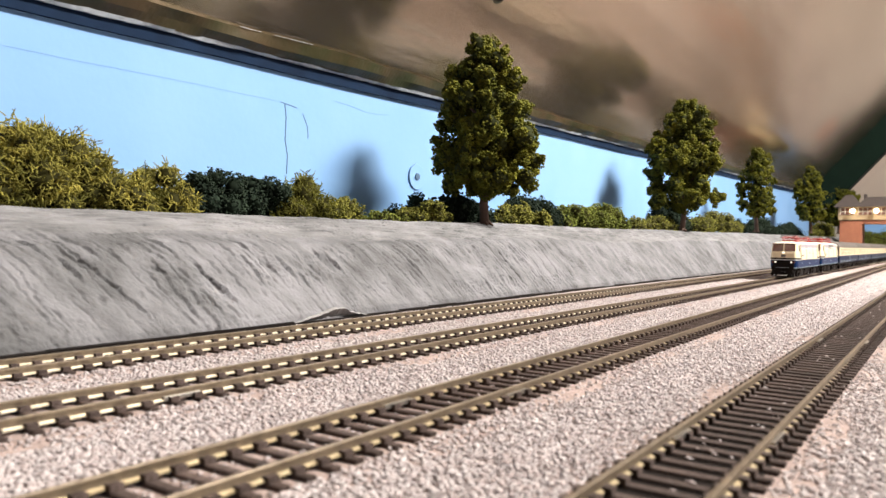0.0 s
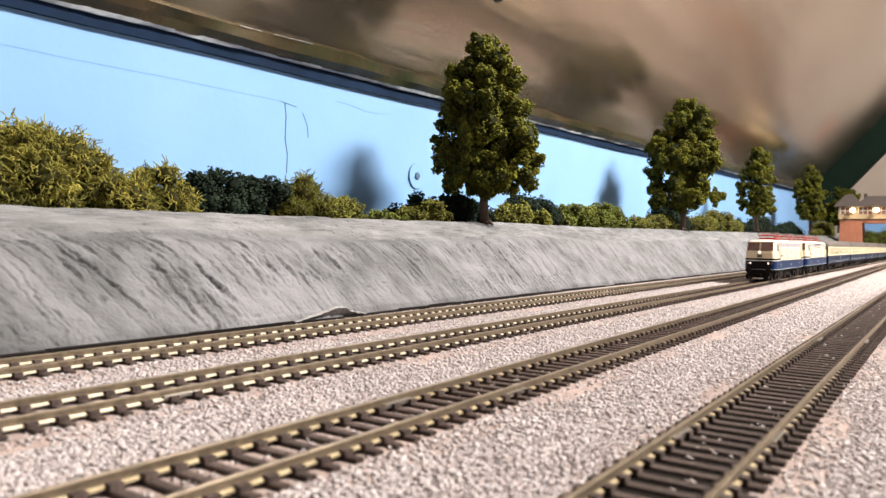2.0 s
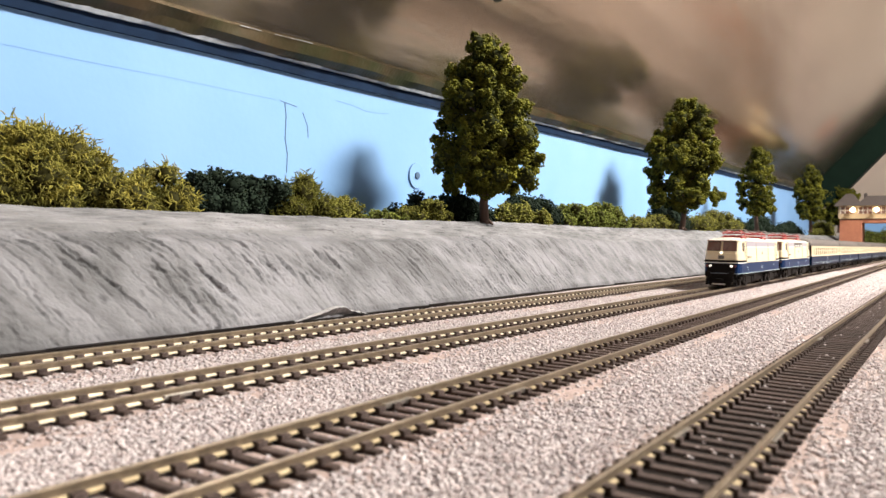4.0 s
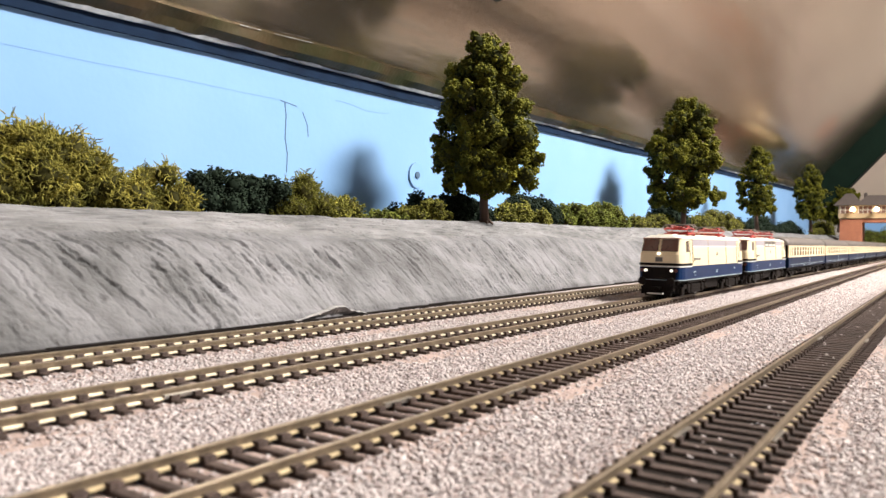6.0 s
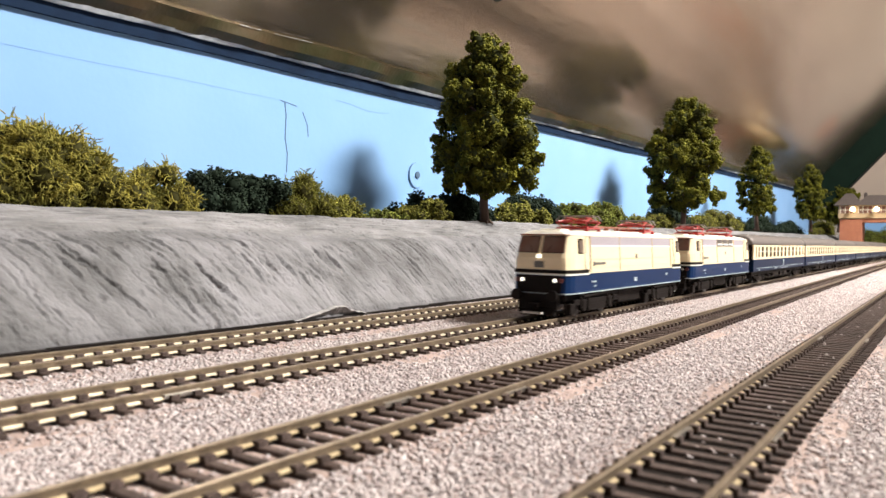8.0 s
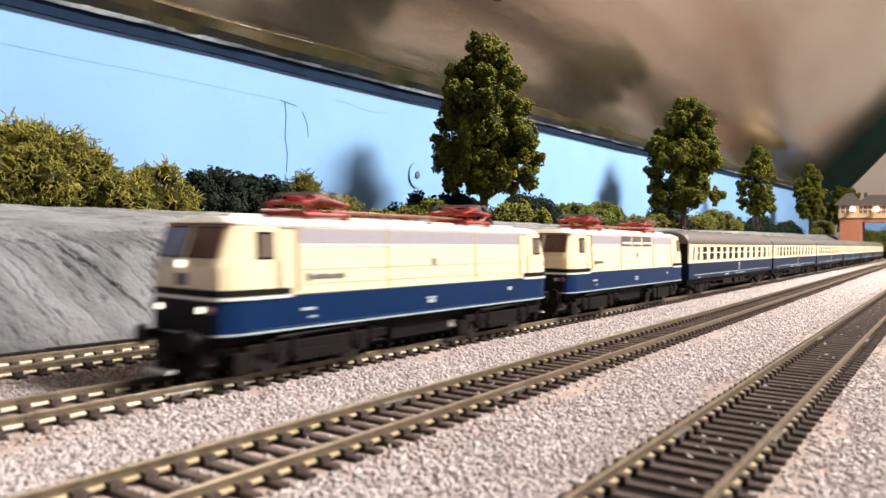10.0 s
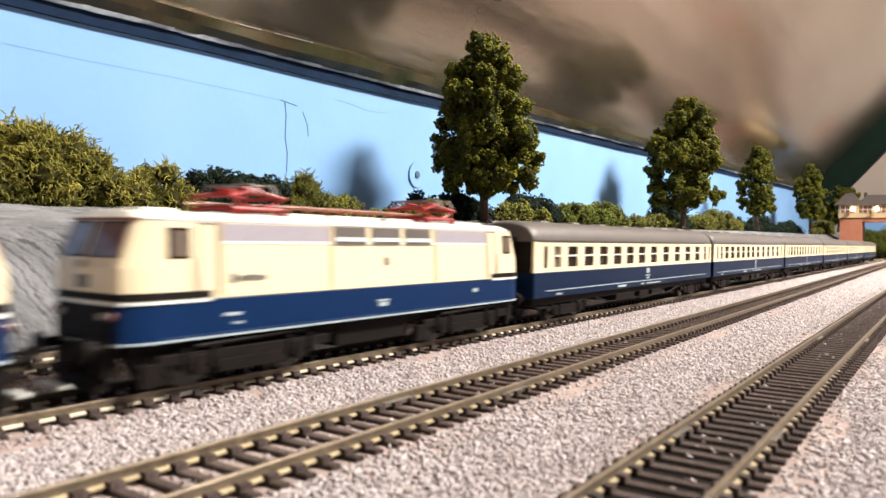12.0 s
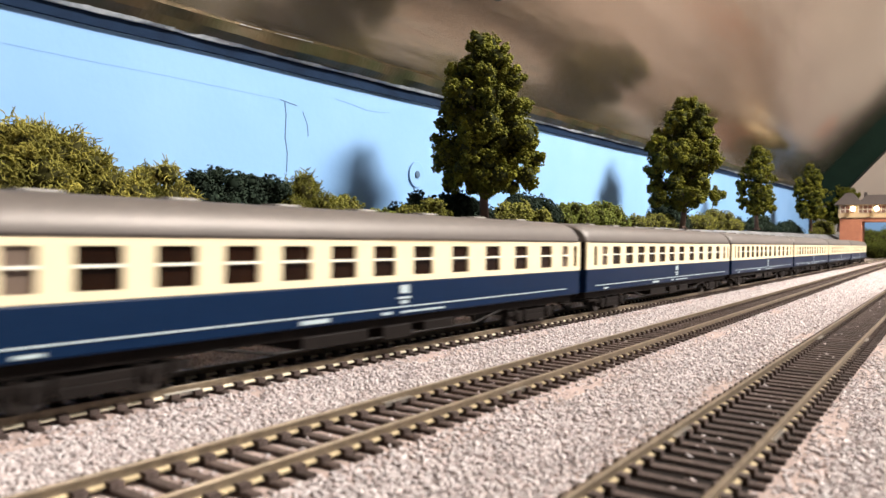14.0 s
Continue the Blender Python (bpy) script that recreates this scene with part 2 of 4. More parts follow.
def wave(y, seed):
    return noise.noise(Vector((seed * 7.3, y, 0.5)))


# ---- the plan ----
Y0, Y1 = -0.5, 5.0
TRACKS = {"A": (-0.2312, -0.0032), "B": (-0.1711, 0.0), "C": (-0.1039, -0.0077), "D": (-0.0391, 0.0022)}
XB = TRACKS["B"][0]
BACK_X = -0.45


def bank_top(y):
    return 0.0495 + 0.0095 * max(0.0, y) ** 0.9


def board_top(y):
    return 0.1645 + 0.0235 * max(0.0, y) ** 0.95


# baseboard with its ballast
def ground():
    s = Shape()
    xs = [BACK_X - 0.05, -0.30, -0.26, -0.2, -0.1, 0, 0.1, 0.3, 0.9]
    ys = [Y0 + (Y1 - Y0) * i / 40 for i in range(41)]
    s.v = [(x, y, -0.0045) for y in ys for x in xs]
    k = len(xs)
    s.f = [(j * k + i, j * k + i + 1, (j + 1) * k + i + 1, (j + 1) * k + i) for j in range(40) for i in range(k - 1)]
    structure("ground", s, M_BALLAST, "layout board covered in pinkish grey granite ballast")
    b = Shape().box(BACK_X - 0.06, 0.9, Y0, Y1, -0.05, -0.006)
    structure("baseboard", b, M_TIMBER, "wooden baseboard under the ballast")


ground()


# grey plaster slope with slanting tool marks
def slope():
    cols = 168
    ys = np.concatenate([np.arange(0.06, 0.62, 0.0006), np.arange(0.62, 1.3, 0.0018), np.arange(1.3, Y1, 0.02)])
    V = []
    for y in ys:
        base = -0.2625 - 0.016 * min(1.0, max(0.0, (y - 0.1) / 0.5)) + 0.0025 * wave(y * 9, 1)
        top = bank_top(y) + 0.0018 * wave(y * 6, 2)
        sh = top - 0.0132 + 0.0025 * wave(y * 5, 3) - 0.003 * max(0, 0.25 - y) / 0.25
        keys = [(base, -0.005), (base - 0.001, 0.0005), (base - 0.012, sh * 0.45), (base - 0.022, sh * 0.80), (base - 0.0275, sh * 0.94), (base - 0.034, sh), (base - 0.048, sh + (top - sh) * 0.55), (-0.338, top), (BACK_X - 0.002, top + 0.001)]
        lens = [0]
        for a, c in zip(keys, keys[1:]):
            lens.append(lens[-1] + math.hypot(c[0] - a[0], c[1] - a[1]))
        total = lens[7]
        for i in range(cols):
            d = total * i / (cols - 2) if i < cols - 1 else lens[8]
            j = min(len(keys) - 2, max(q for q in range(len(lens)) if lens[q] <= d + 1e-9))
            f = (d - lens[j]) / max(1e-9, lens[j + 1] - lens[j])
            x, z = keys[j][0] + (keys[j + 1][0] - keys[j][0]) * f, keys[j][1] + (keys[j + 1][1] - keys[j][1]) * f
            u = d / total
            face = max(0.0, min(1, 7 * u)) * max(0.0, min(1.0, (0.72 - u) * 5))
            # trowelled slabs with thin stepped, ragged edges, short cracks and chips
            q = y + 0.052 * u + 0.004 * noise.noise(Vector((y * 14, u * 2.0, 6.6)))
            jag = 0.10 * noise.noise(Vector((y * 70, u * 14, 5.2))) + 0.09 * noise.noise(Vector((y * 210, u * 40, 2.2)))
            ph = q * 66 + 0.9 * noise.noise(Vector((q * 24, u * 1.1, 2.0))) + jag
            cell = math.floor(ph)
            frac = ph - cell
            on = max(0.0, min(1.0, 0.55 + 2.4 * noise.noise(Vector((cell * 4.1, u * 3.4, 9.4)))))
            slab = 0.11 * noise.noise(Vector((cell * 3.7, u * 1.6, 1.3))) + on * (0.5 - frac) * max(-0.28, min(0.21, 0.07 + 0.9 * noise.noise(Vector((cell * 1.9, u * 1.2, 4.7)))))
            ph2 = q * 190 + jag * 2.2 + 7.0 + 0.8 * noise.noise(Vector((q * 60, u * 2.5, 3.3)))
            cell2 = math.floor(ph2)
            frac2 = ph2 - cell2
            rough = max(0.0, min(1.0, 0.45 + 2.4 * noise.noise(Vector((y * 22, u * 4.5, 3.9)))))
            slab2 = rough * (0.5 * noise.noise(Vector((cell2 * 2.3, u * 7.0, 6.1))) + (0.5 - frac2) * max(-0.34, min(0.27, 0.08 + 1.2 * noise.noise(Vector((cell2 * 5.3, u * 4.0, 1.1))))))
            fine = noise.noise(Vector((y * 420, u * 46, 9.0))) + 0.8 * noise.noise(Vector((y * 900, u * 95, 1.0)))
            edge = min(frac, 1 - frac)
            cut = max(0.0, 1 - edge * 40) * max(0.0, min(0.30, 1.5 * noise.noise(Vector((round(ph) * 5.3, u * 4.5 + 0.3 * jag, 8.0))) + 0.05))
            edge2 = min(frac2, 1 - frac2)
            cut += 0.6 * max(0.0, 1 - edge2 * 8) * max(0.0, min(0.40, 1.6 * noise.noise(Vector((round(ph2) * 3.1, u * 8, 2.6))) - 0.10))
            chip = max(0.0, noise.noise(Vector((y * 170, u * 21, 3.0))) - 0.41)
            bump_d = face * (0.0046 * slab + 0.0040 * slab2 - 0.0042 * cut)
            bump_d += (0.00014 + 0.00030 * rough) * fine - 0.0030 * chip + 0.0008 * noise.noise(Vector((y * 45, u * 7, 7.0)))
            # lengthwise trowel strokes on the flat top
            flat = max(0.0, min(1.0, (u - 0.56) * 6))
            bump_d += flat * (0.0016 * noise.noise(Vector((y * 38, u * 40, 12.0))) + 0.0010 * noise.noise(Vector((y * 85, u * 90, 15.0))))
            V.append((x + bump_d * 0.85, y, z + bump_d * 0.5))
    V = np.array(V)
    idx = np.arange(len(ys) * cols).reshape(len(ys), cols)
    F = np.stack([idx[:-1, :-1], idx[:-1, 1:], idx[1:, 1:], idx[1:, :-1]], -1).reshape(-1, 4)[:, ::-1]
    me = fast_mesh("bank", V, F)
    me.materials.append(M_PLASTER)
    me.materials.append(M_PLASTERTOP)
    # paler colour in place of overhead light on the flat top, ragged lower edge
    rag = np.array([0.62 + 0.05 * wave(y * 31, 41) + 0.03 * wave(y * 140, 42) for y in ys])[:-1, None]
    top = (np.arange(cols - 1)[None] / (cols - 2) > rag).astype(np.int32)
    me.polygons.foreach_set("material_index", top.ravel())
    structure("bank", me, M_PLASTER, "grey plaster rock slope with slanting tool marks")
    # thin black strip along its foot, solid colour in place of a gap's shade
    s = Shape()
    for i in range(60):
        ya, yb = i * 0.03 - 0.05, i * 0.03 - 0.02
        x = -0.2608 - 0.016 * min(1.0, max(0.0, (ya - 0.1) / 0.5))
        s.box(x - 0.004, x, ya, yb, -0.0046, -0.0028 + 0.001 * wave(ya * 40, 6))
    structure("trim", s, M_BLACK, "dark strip for the shade along the plaster slope's foot")
    # folded lip of torn plaster at the foot
    pts = [(-0.2680, 0.252, -0.0036), (-0.2668, 0.262, -0.0016), (-0.2660, 0.272, 0.0004), (-0.2658, 0.281, 0.0022), (-0.2664, 0.288, 0.0016), (-0.2675, 0.294, -0.0010), (-0.2680, 0.302, -0.0022), (-0.2684, 0.310, -0.0036)]
    s, rows = Shape(), []
    for (xa, ya, za), (xb, yb, zb) in zip(pts, pts[1:]):
        for i in range(6):
            f = i / 6
            x, y, z = xa + (xb - xa) * f, ya + (yb - ya) * f, za + (zb - za) * f + 0.0007 * wave(ya * 420 + i * 1.7, 5)
            z = max(z, -0.0038)
            rows.append([(x - 0.0050, y, -0.0046), (x + 0.0010 + 0.0006 * wave(y * 300, 4), y, z), (x - 0.0004, y, z + 0.0006), (x - 0.0120, y, z * 0.6)])
    structure("trim", s.rings(rows), M_STUCCOEDGE, "pale torn plaster flap at the slope's foot")


slope()


# painted sky board with the strip along its top
def backdrop():
    n = 80
    ys = [Y0 + (3.25 - Y0) * i / n for i in range(n + 1)]
    s = Shape()
    s.rings([[(BACK_X, y, 0.0), (BACK_X, y, board_top(y)), (BACK_X - 0.008, y, board_top(y)), (BACK_X - 0.008, y, 0.0)] for y in ys])
    structure("backdrop", s, M_SKY, "pale blue painted sky board with cracks and blurred shadows")
    s = Shape()
    s.rings([[(BACK_X + 0.003, y, board_top(y) - 0.0005 + 0.0012 * wave(y * 9, 4)), (BACK_X + 0.0035, y, board_top(y) + 0.0092), (BACK_X - 0.006, y, board_top(y) + 0.0092), (BACK_X - 0.006, y, board_top(y))] for y in ys])
    structure("trim", s, M_NAVY, "dark blue batten along the top of the sky board")
    yy = [Y0 + (3.25 - Y0) * i / 900 for i in range(901)]
    # torn paper edge, then a crumpled sheeting strip with a pale upper fold
    s = Shape()
    s.rings([[(BACK_X + 0.0060 + 0.0010 * wave(y * 33, 11), y, board_top(y) + 0.0080 - 0.0010 * wave(y * 24, 14) - 0.0005 * wave(y * 130, 15)), (BACK_X + 0.0075 + 0.0010 * wave(y * 33, 11), y, board_top(y) + 0.0098 + 0.0016 * wave(y * 41, 12) + 0.0007 * wave(y * 170, 13)),
              (BACK_X - 0.004, y, board_top(y) + 0.0110), (BACK_X - 0.004, y, board_top(y) + 0.0085)] for y in yy])
    structure("trim", s, M_FOIL, "torn pale paper edge above the sky board")
    s = Shape()
    s.rings([[(BACK_X + 0.0070 + 0.0010 * wave(y * 40, 21), y, board_top(y) + 0.0098 + 0.0008 * wave(y * 52, 22)), (BACK_X + 0.0125 + 0.0030 * wave(y * 26, 23), y, board_top(y) + 0.0150 + 0.0015 * wave(y * 17, 24)),
              (BACK_X + 0.0155 + 0.0024 * wave(y * 19, 25), y, board_top(y) + 0.0225 + 0.0022 * wave(y * 12, 26)), (BACK_X - 0.004, y, board_top(y) + 0.0235), (BACK_X - 0.004, y, board_top(y) + 0.0100)] for y in yy])
    structure("trim", s, M_TAPE, "brown crumpled sheeting strip with painted green reflections")
    for ya, yb in ((0.352, 0.372), (0.385, 0.425), (0.64, 0.70)):
        pts = [(BACK_X + 0.0164 + 0.0024 * wave(y * 19, 25), y, board_top(y) + 0.0228 + 0.0022 * wave(y * 12, 26)) for y in (ya + (yb - ya) * i / 24 for i in range(25))]
        structure("trim", Shape().tube(pts, [0.0001 + 0.0003 * abs(wave(q[1] * 90, 27)) for q in pts], 5), M_FOIL, "pale frayed fold of the sheeting")
    # far end of the sky, behind the bridge
    structure("backdrop", Shape().box(-0.34, -0.14, 3.36, 3.37, -0.0045, 0.136), M_SKY, "pale blue sky board across the far end")
    # cracks in the paint, and a screw in its washer
    for pts, r in (([(0.411, 0.149), (0.4125, 0.137), (0.4115, 0.121), (0.4145, 0.106), (0.4135, 0.092)], 0.0004), ([(0.406, 0.150), (0.424, 0.148)], 0.00032), ([(0.431, 0.144), (0.4365, 0.134), (0.4375, 0.124)], 0.0003), ([(0.470, 0.1610), (0.490, 0.1602), (0.512, 0.1575), (0.530, 0.1585), (0.545, 0.1605)], 0.00019), ([(0.19, 0.1475), (0.24, 0.1478), (0.30, 0.1492), (0.40, 0.1500)], 0.00009)):
        fine = []
        for (ya, za), (yb, zb) in zip(pts, pts[1:]):
            fine += [(BACK_X + 0.0001, ya + (yb - ya) * i / 6 + 0.0004 * wave(i + ya * 90, 8), za + (zb - za) * i / 6) for i in range(7)]
        structure("trim", Shape().tube(fine, r, 5), M_SKYLINE if r < 0.00025 else M_CRACK, "dark crack in the sky paint")
    screw = thing("screw", "countersunk screw in a pale blue washer on the sky board", "screw", at=(BACK_X, 0.590, 0.1040))
    part("washer", Shape().disc((0.0006, 0, 0), (1, 0, 0), 0.0133, 0.0012, 28), M_SKY, screw, bevel=0.0004)
    ring = [(0.0014, 0.0130 * math.cos(a), 0.0130 * math.sin(a)) for a in (2 * math.pi * i / 28 for i in range(29))]
    part("rim", Shape().tube(ring[8:21], [0.0001 + 0.00006 * (6 - abs(i - 6)) for i in range(13)], 5), M_CRACK, screw, "dark edge of the washer")
    part("head", Shape().disc((0.0018, 0.0, 0), (1, 0, 0), 0.0036, 0.0014, 18), M_CRACK, screw, "dull steel screw head", bevel=0.0003)


backdrop()


# sloping roof lining over the layout, a rafter, and the rest of the loft
def loft():
    tilt = math.radians(47)
    n, m = 60, 44
    V = []
    for j in range(n + 1):
        y = -2.5 + 8.5 * j / n
        for i in range(m + 1):
            d = 2.6 * i / m
            x = BACK_X + 0.012 + d * math.cos(tilt)
            z = board_top(min(max(y, 0), 5.0)) + 0.022 + d * math.sin(tilt)
            w = 0.006 * noise.noise(Vector((y * 3.1, d * 4, 0))) + 0.002 * noise.noise(Vector((y * 9, d * 11, 5)))
            w *= min(1.0, d * 6)
            V.append((x + w * math.sin(tilt), y, z - w * math.cos(tilt)))
    idx = np.arange((n + 1) * (m + 1)).reshape(n + 1, m + 1)
    F = np.stack([idx[:-1, :-1], idx[:-1, 1:], idx[1:, 1:], idx[1:, :-1]], -1).reshape(-1, 4)
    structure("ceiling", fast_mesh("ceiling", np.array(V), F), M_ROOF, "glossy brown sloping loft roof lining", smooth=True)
    away = Vector((math.sin(tilt), 0, -math.cos(tilt)))
    for place, r, lab in (((-0.3640, 0.608, 0.2800), 0.0075, "dark round grommet in the roof lining"), ((-0.3095, 1.998, 0.3695), 0.007, "small dark hole in the roof lining")):
        g = thing("grommet", lab, "grommet", at=place)
        part("plug", Shape().disc(away * 0.0012, away, r, 0.0024, 20), M_BLACK, g, bevel=0.001)
        part("collar", Shape().disc(away * 0.0006, away, r * 1.35, 0.0016, 20), M_TAPE, g, bevel=0.001)
    # rafter under the lining
    s = Shape()
    s.box(0.0, 2.4, -0.035, 0.035, -0.085, 0.01)
    ob = structure("beam", s, M_BEAM, "dark green painted rafter on the roof slope", bevel=0.004)
    ob.matrix_world = pose(BACK_X + 0.01, 3.05, 0.235, 0, -49, 0)
    s = Shape().box(-0.9, 3.6, -2.6, -2.5, -1.0, 2.3)
    structure("wall_south", s, M_TIMBER, "boarded loft gable wall")
    # unseen end wall, paled to serve as a reflector for the glossy lining
    s = Shape().box(-0.9, 3.6, 6.0, 6.1, -1.0, 2.3)
    structure("wall_north", s, M_GABLE, "unseen gable wall paled to brighten the lining")
    s = Shape().box(-0.9, 3.6, -2.6, 6.1, -1.05, -1.0)
    structure("floor", s, M_TIMBER, "boarded loft floor")


loft()


# ---- tracks ----
PITCH = {"A": 0.0069, "B": 0.0070, "C": 0.0062, "D": 0.0062}


def rail_profile():
    """Half-millimetre bullhead-like section, head at z 0, foot at z -0.00255."""
    return [(-0.0011, -0.00255), (0.0011, -0.00255), (0.0011, -0.0022), (0.00032, -0.0019), (0.00032, -0.0010), (0.00052, -0.0008), (0.00052, -0.00012), (0.0004, 0.0), (-0.0004, 0.0), (-0.00052, -0.00012), (-0.00052, -0.0008), (-0.00032, -0.0010), (-0.00032, -0.0019), (-0.0011, -0.0022)]


def sleeper_mesh():
    s = Shape()
    hw, hy, z0, z1, c = 0.0134, 0.00128, -0.0046, -0.0027, 0.00025
    s.rings([[(x, -hy * k, z0), (x, -hy * k, z1 - c), (x, -(hy - c) * k, z1), (x, (hy - c) * k, z1), (x, hy * k, z1 - c), (x, hy * k, z0)] for x, k in ((-hw, 0.94), (-hw + 0.0004, 1.0), (hw - 0.0004, 1.0), (hw, 0.94))])
    for rx in (-0.0086, 0.0086):
        for side in (-1, 1):
            a, b = sorted((rx + side * 0.0003, rx + side * 0.0021))
            s.box(a, b, -0.0012, 0.0012, z1 - 0.0002, z1 + 0.0011)
    me = s.mesh("sleeper")
    me.materials.append(M_SLEEPER)
    return me


SLEEPER = sleeper_mesh()


def track(key):
    x0, lean = TRACKS[key]
    tr = thing("railway_track", {"A": "model track with brown sleepers below the plaster slope", "B": "model track with brown sleepers carrying the train", "C": "open model track with brown sleepers and brassy rails", "D": "open model track with close dark brown sleepers"}[key], "railway track", "parallel model tracks")
    prof = rail_profile()
    for side in (-1, 1):
        stations = [Y0 + (3.352 - Y0) * i / 60 for i in range(61)]
        rows = []
        for y in stations:
            cx = x0 + lean * y + side * 0.0086 + 0.0004 * wave(y * 2.2, ord(key) + side)
            rows.append([(cx + a, y, b) for a, b in prof])
        me = Shape().rings(rows).mesh("rail")
        me.materials.append(M_RAIL)
        me.materials.append(M_RAILTOP)
        me.materials.append(M_FOOT if key in "AB" else M_FOOTDULL)
        for q in me.polygons:
            if q.normal.z > 0.9 and q.center.z > -0.0001:
                q.material_index = 1
            elif q.center.z < -0.00195:
                q.material_index = 2
        part("rail", me, None, tr)
    p = PITCH[key]
    far = Shape()
    rnd = random.Random(ord(key))
    i, y = 0, -0.12
    near_sleepers = []
    while y < Y1 - 0.01:
        jig = rnd.uniform(-0.0003, 0.0003)
        cx = x0 + lean * y
        if i < 300:
            near_sleepers.append((cx, y + jig, rnd.uniform(-1.2, 1.2)))
        elif y < 3.3:
            far.box(cx - 0.0134, cx + 0.0134, y - 0.0013, y + 0.0013, -0.0046, -0.0027)
        y += p
        i += 1
    tagged(part("sleeper_row", far, M_SLEEPER, tr), kind="stuff")
    return tr, near_sleepers


TRACK_SLEEPERS = [track(k) for k in "ABCD"]
for name, x, y, lab in (("B", 0.0086, 0.114, ""), ("C", -0.0086, 0.142, ""), ("C", 0.0086, 0.172, ""), ("D", -0.0086, 0.157, ""), ("D", 0.0086, 0.167, ""), ("D", 0.0086, 0.36, ""), ("D", -0.0086, 0.355, "")):
    x0, lean = TRACKS[name]
    tr = TRACK_SLEEPERS["ABCD".index(name)][0]
    part("rail_joiner", Shape().box(x0 + lean * y + x - 0.00125, x0 + lean * y + x + 0.00125, y - 0.0055, y + 0.0055, -0.0026, -0.0014), M_RAILTOP, tr, "bright metal rail joiner", bevel=0.0002)


# ---- the train ----
# every vehicle stands at its leading end, on rail level; its length runs along +y, and it travels towards -y
def cab_offset(z):
    """How far the cab front leans back at a height."""
    if z < 0.0310:
        return 0.0
    if z < 0.0425:
        return 0.0042 * (z - 0.0310) / 0.0115
    return 0.0042 + 0.004 * min(1.0, (z - 0.0425) / 0.004)


def loco_half(z):
    """Half width of the body at a height."""
    if z < 0.0230:
        return 0.0162
    if z < 0.0425:
        return 0.0162 - 0.0012 * (z - 0.023) / 0.0195
    return 0.0150 - 0.0060 * ((z - 0.0425) / 0.0025) ** 1.6


def loco_shell(zs, length, grow=0.0):
    """A closed slice of the body between heights: a rounded-ended plan at each height."""
    rings = []
    for z in zs:
        w, o = loco_half(z) + grow, cab_offset(z) - grow
        end = [(-w, 0.0085), (-w * 0.955, 0.0045), (-w * 0.88, 0.0014), (-w * 0.77, 0.0004), (0, 0.0), (w * 0.77, 0.0004), (w * 0.88, 0.0014), (w * 0.955, 0.0045), (w, 0.0085)]
        front = [(x, o + y, z) for x, y in end]
        back = [(x, length - o - y, z) for x, y in reversed(end)]
        rings.append(front + back)
    return Shape().rings(rings)


def side_plate(s, side, y0, y1, z0, z1, proud=0.0003, deep=0.0012):
    """A thin plate on the body side between two heights."""
    xa, xb = loco_half(z0), loco_half(z1)
    quad = lambda k: [(side * (xa + k), y0, z0), (side * (xb + k), y0, z1), (side * (xb + k), y1, z1), (side * (xa + k), y1, z0)]
    a, b = quad(-deep), quad(proud)
    return s.rings([a, b] if side > 0 else [b, a])


def wheelset_shape(r, gauge=0.0164):
    s = Shape()
    s.tube([(-gauge / 2 - 0.002, 0, 0), (gauge / 2 + 0.002, 0, 0)], 0.0010, 8)
    for side in (-1, 1):
        s.disc((side * (gauge / 2 + 0.0004), 0, 0), (1, 0, 0), r, 0.0022, 22)
        s.disc((side * (gauge / 2 - 0.0009), 0, 0), (1, 0, 0), r + 0.0008, 0.0006, 22)
        for k in range(5):
            a = 2 * math.pi * k / 5
            s.box(side * (gauge / 2 + 0.0014) - 0.0003, side * (gauge / 2 + 0.0014) + 0.0003, math.cos(a) * r * 0.6 - 0.0008, math.cos(a) * r * 0.6 + 0.0008, math.sin(a) * r * 0.6 - 0.0008, math.sin(a) * r * 0.6 + 0.0008)
    return s


WHEELS = []          # (wheelset, radius, its place in its bogie)


def bogie(parent, y, base, r, half, heavy):
    bg = part("bogie", Shape().box(-half + 0.002, half - 0.002, y - base * 0.35, y + base * 0.35, r * 0.9, r * 1.3), M_BLACK, parent, bevel=0.0004)
    for side in (-1, 1):
        s = Shape()
        xa, xb = sorted((side * (half - 0.0005), side * (half - 0.0028)))
        s.box(xa, xb, y - base * 0.86, y + base * 0.86, r * 0.95, r * 1.35)
        s.box(xa, xb, y - base * 0.34, y + base * 0.34, r * 0.45, r * 0.95)
        for k in (-1, 1):
            s.box(min(xa, xb) - 0.0004, max(xa, xb) + 0.0004, y + k * base / 2 - 0.0022, y + k * base / 2 + 0.0022, r * 0.5, r * 1.25)
            for q in (-1, 1):
                s.tube([(side * (half - 0.0008), y + k * base / 2 + q * 0.0042, r * 0.7), (side * (half - 0.0008), y + k * base / 2 + q * 0.0042, r * 1.5)], 0.0011, 8)
        if heavy:
            s.box(xa, xb, y - base * 0.98, y - base * 0.8, r * 0.3, r * 1.1)
            s.tube([(side * (half - 0.0004), y - base * 0.55, r * 1.55), (side * (half - 0.0004), y + base * 0.55, r * 1.7)], 0.0007, 6)
        part("side_frame", s, M_BLACK, bg, bevel=0.0002)
    for k in (-1, 1):
        w = part("wheelset", WHEEL[heavy], M_STEEL, bg)
        WHEELS.append((w, r, (0, y + k * base / 2, r)))
    return bg


WHEEL = {True: wheelset_shape(0.0070).mesh("wheelset"), False: wheelset_shape(0.0054).mesh("wheelset")}
for me in WHEEL.values():
    me.materials.append(M_STEEL)

LL = 0.188          # loco body over its ends


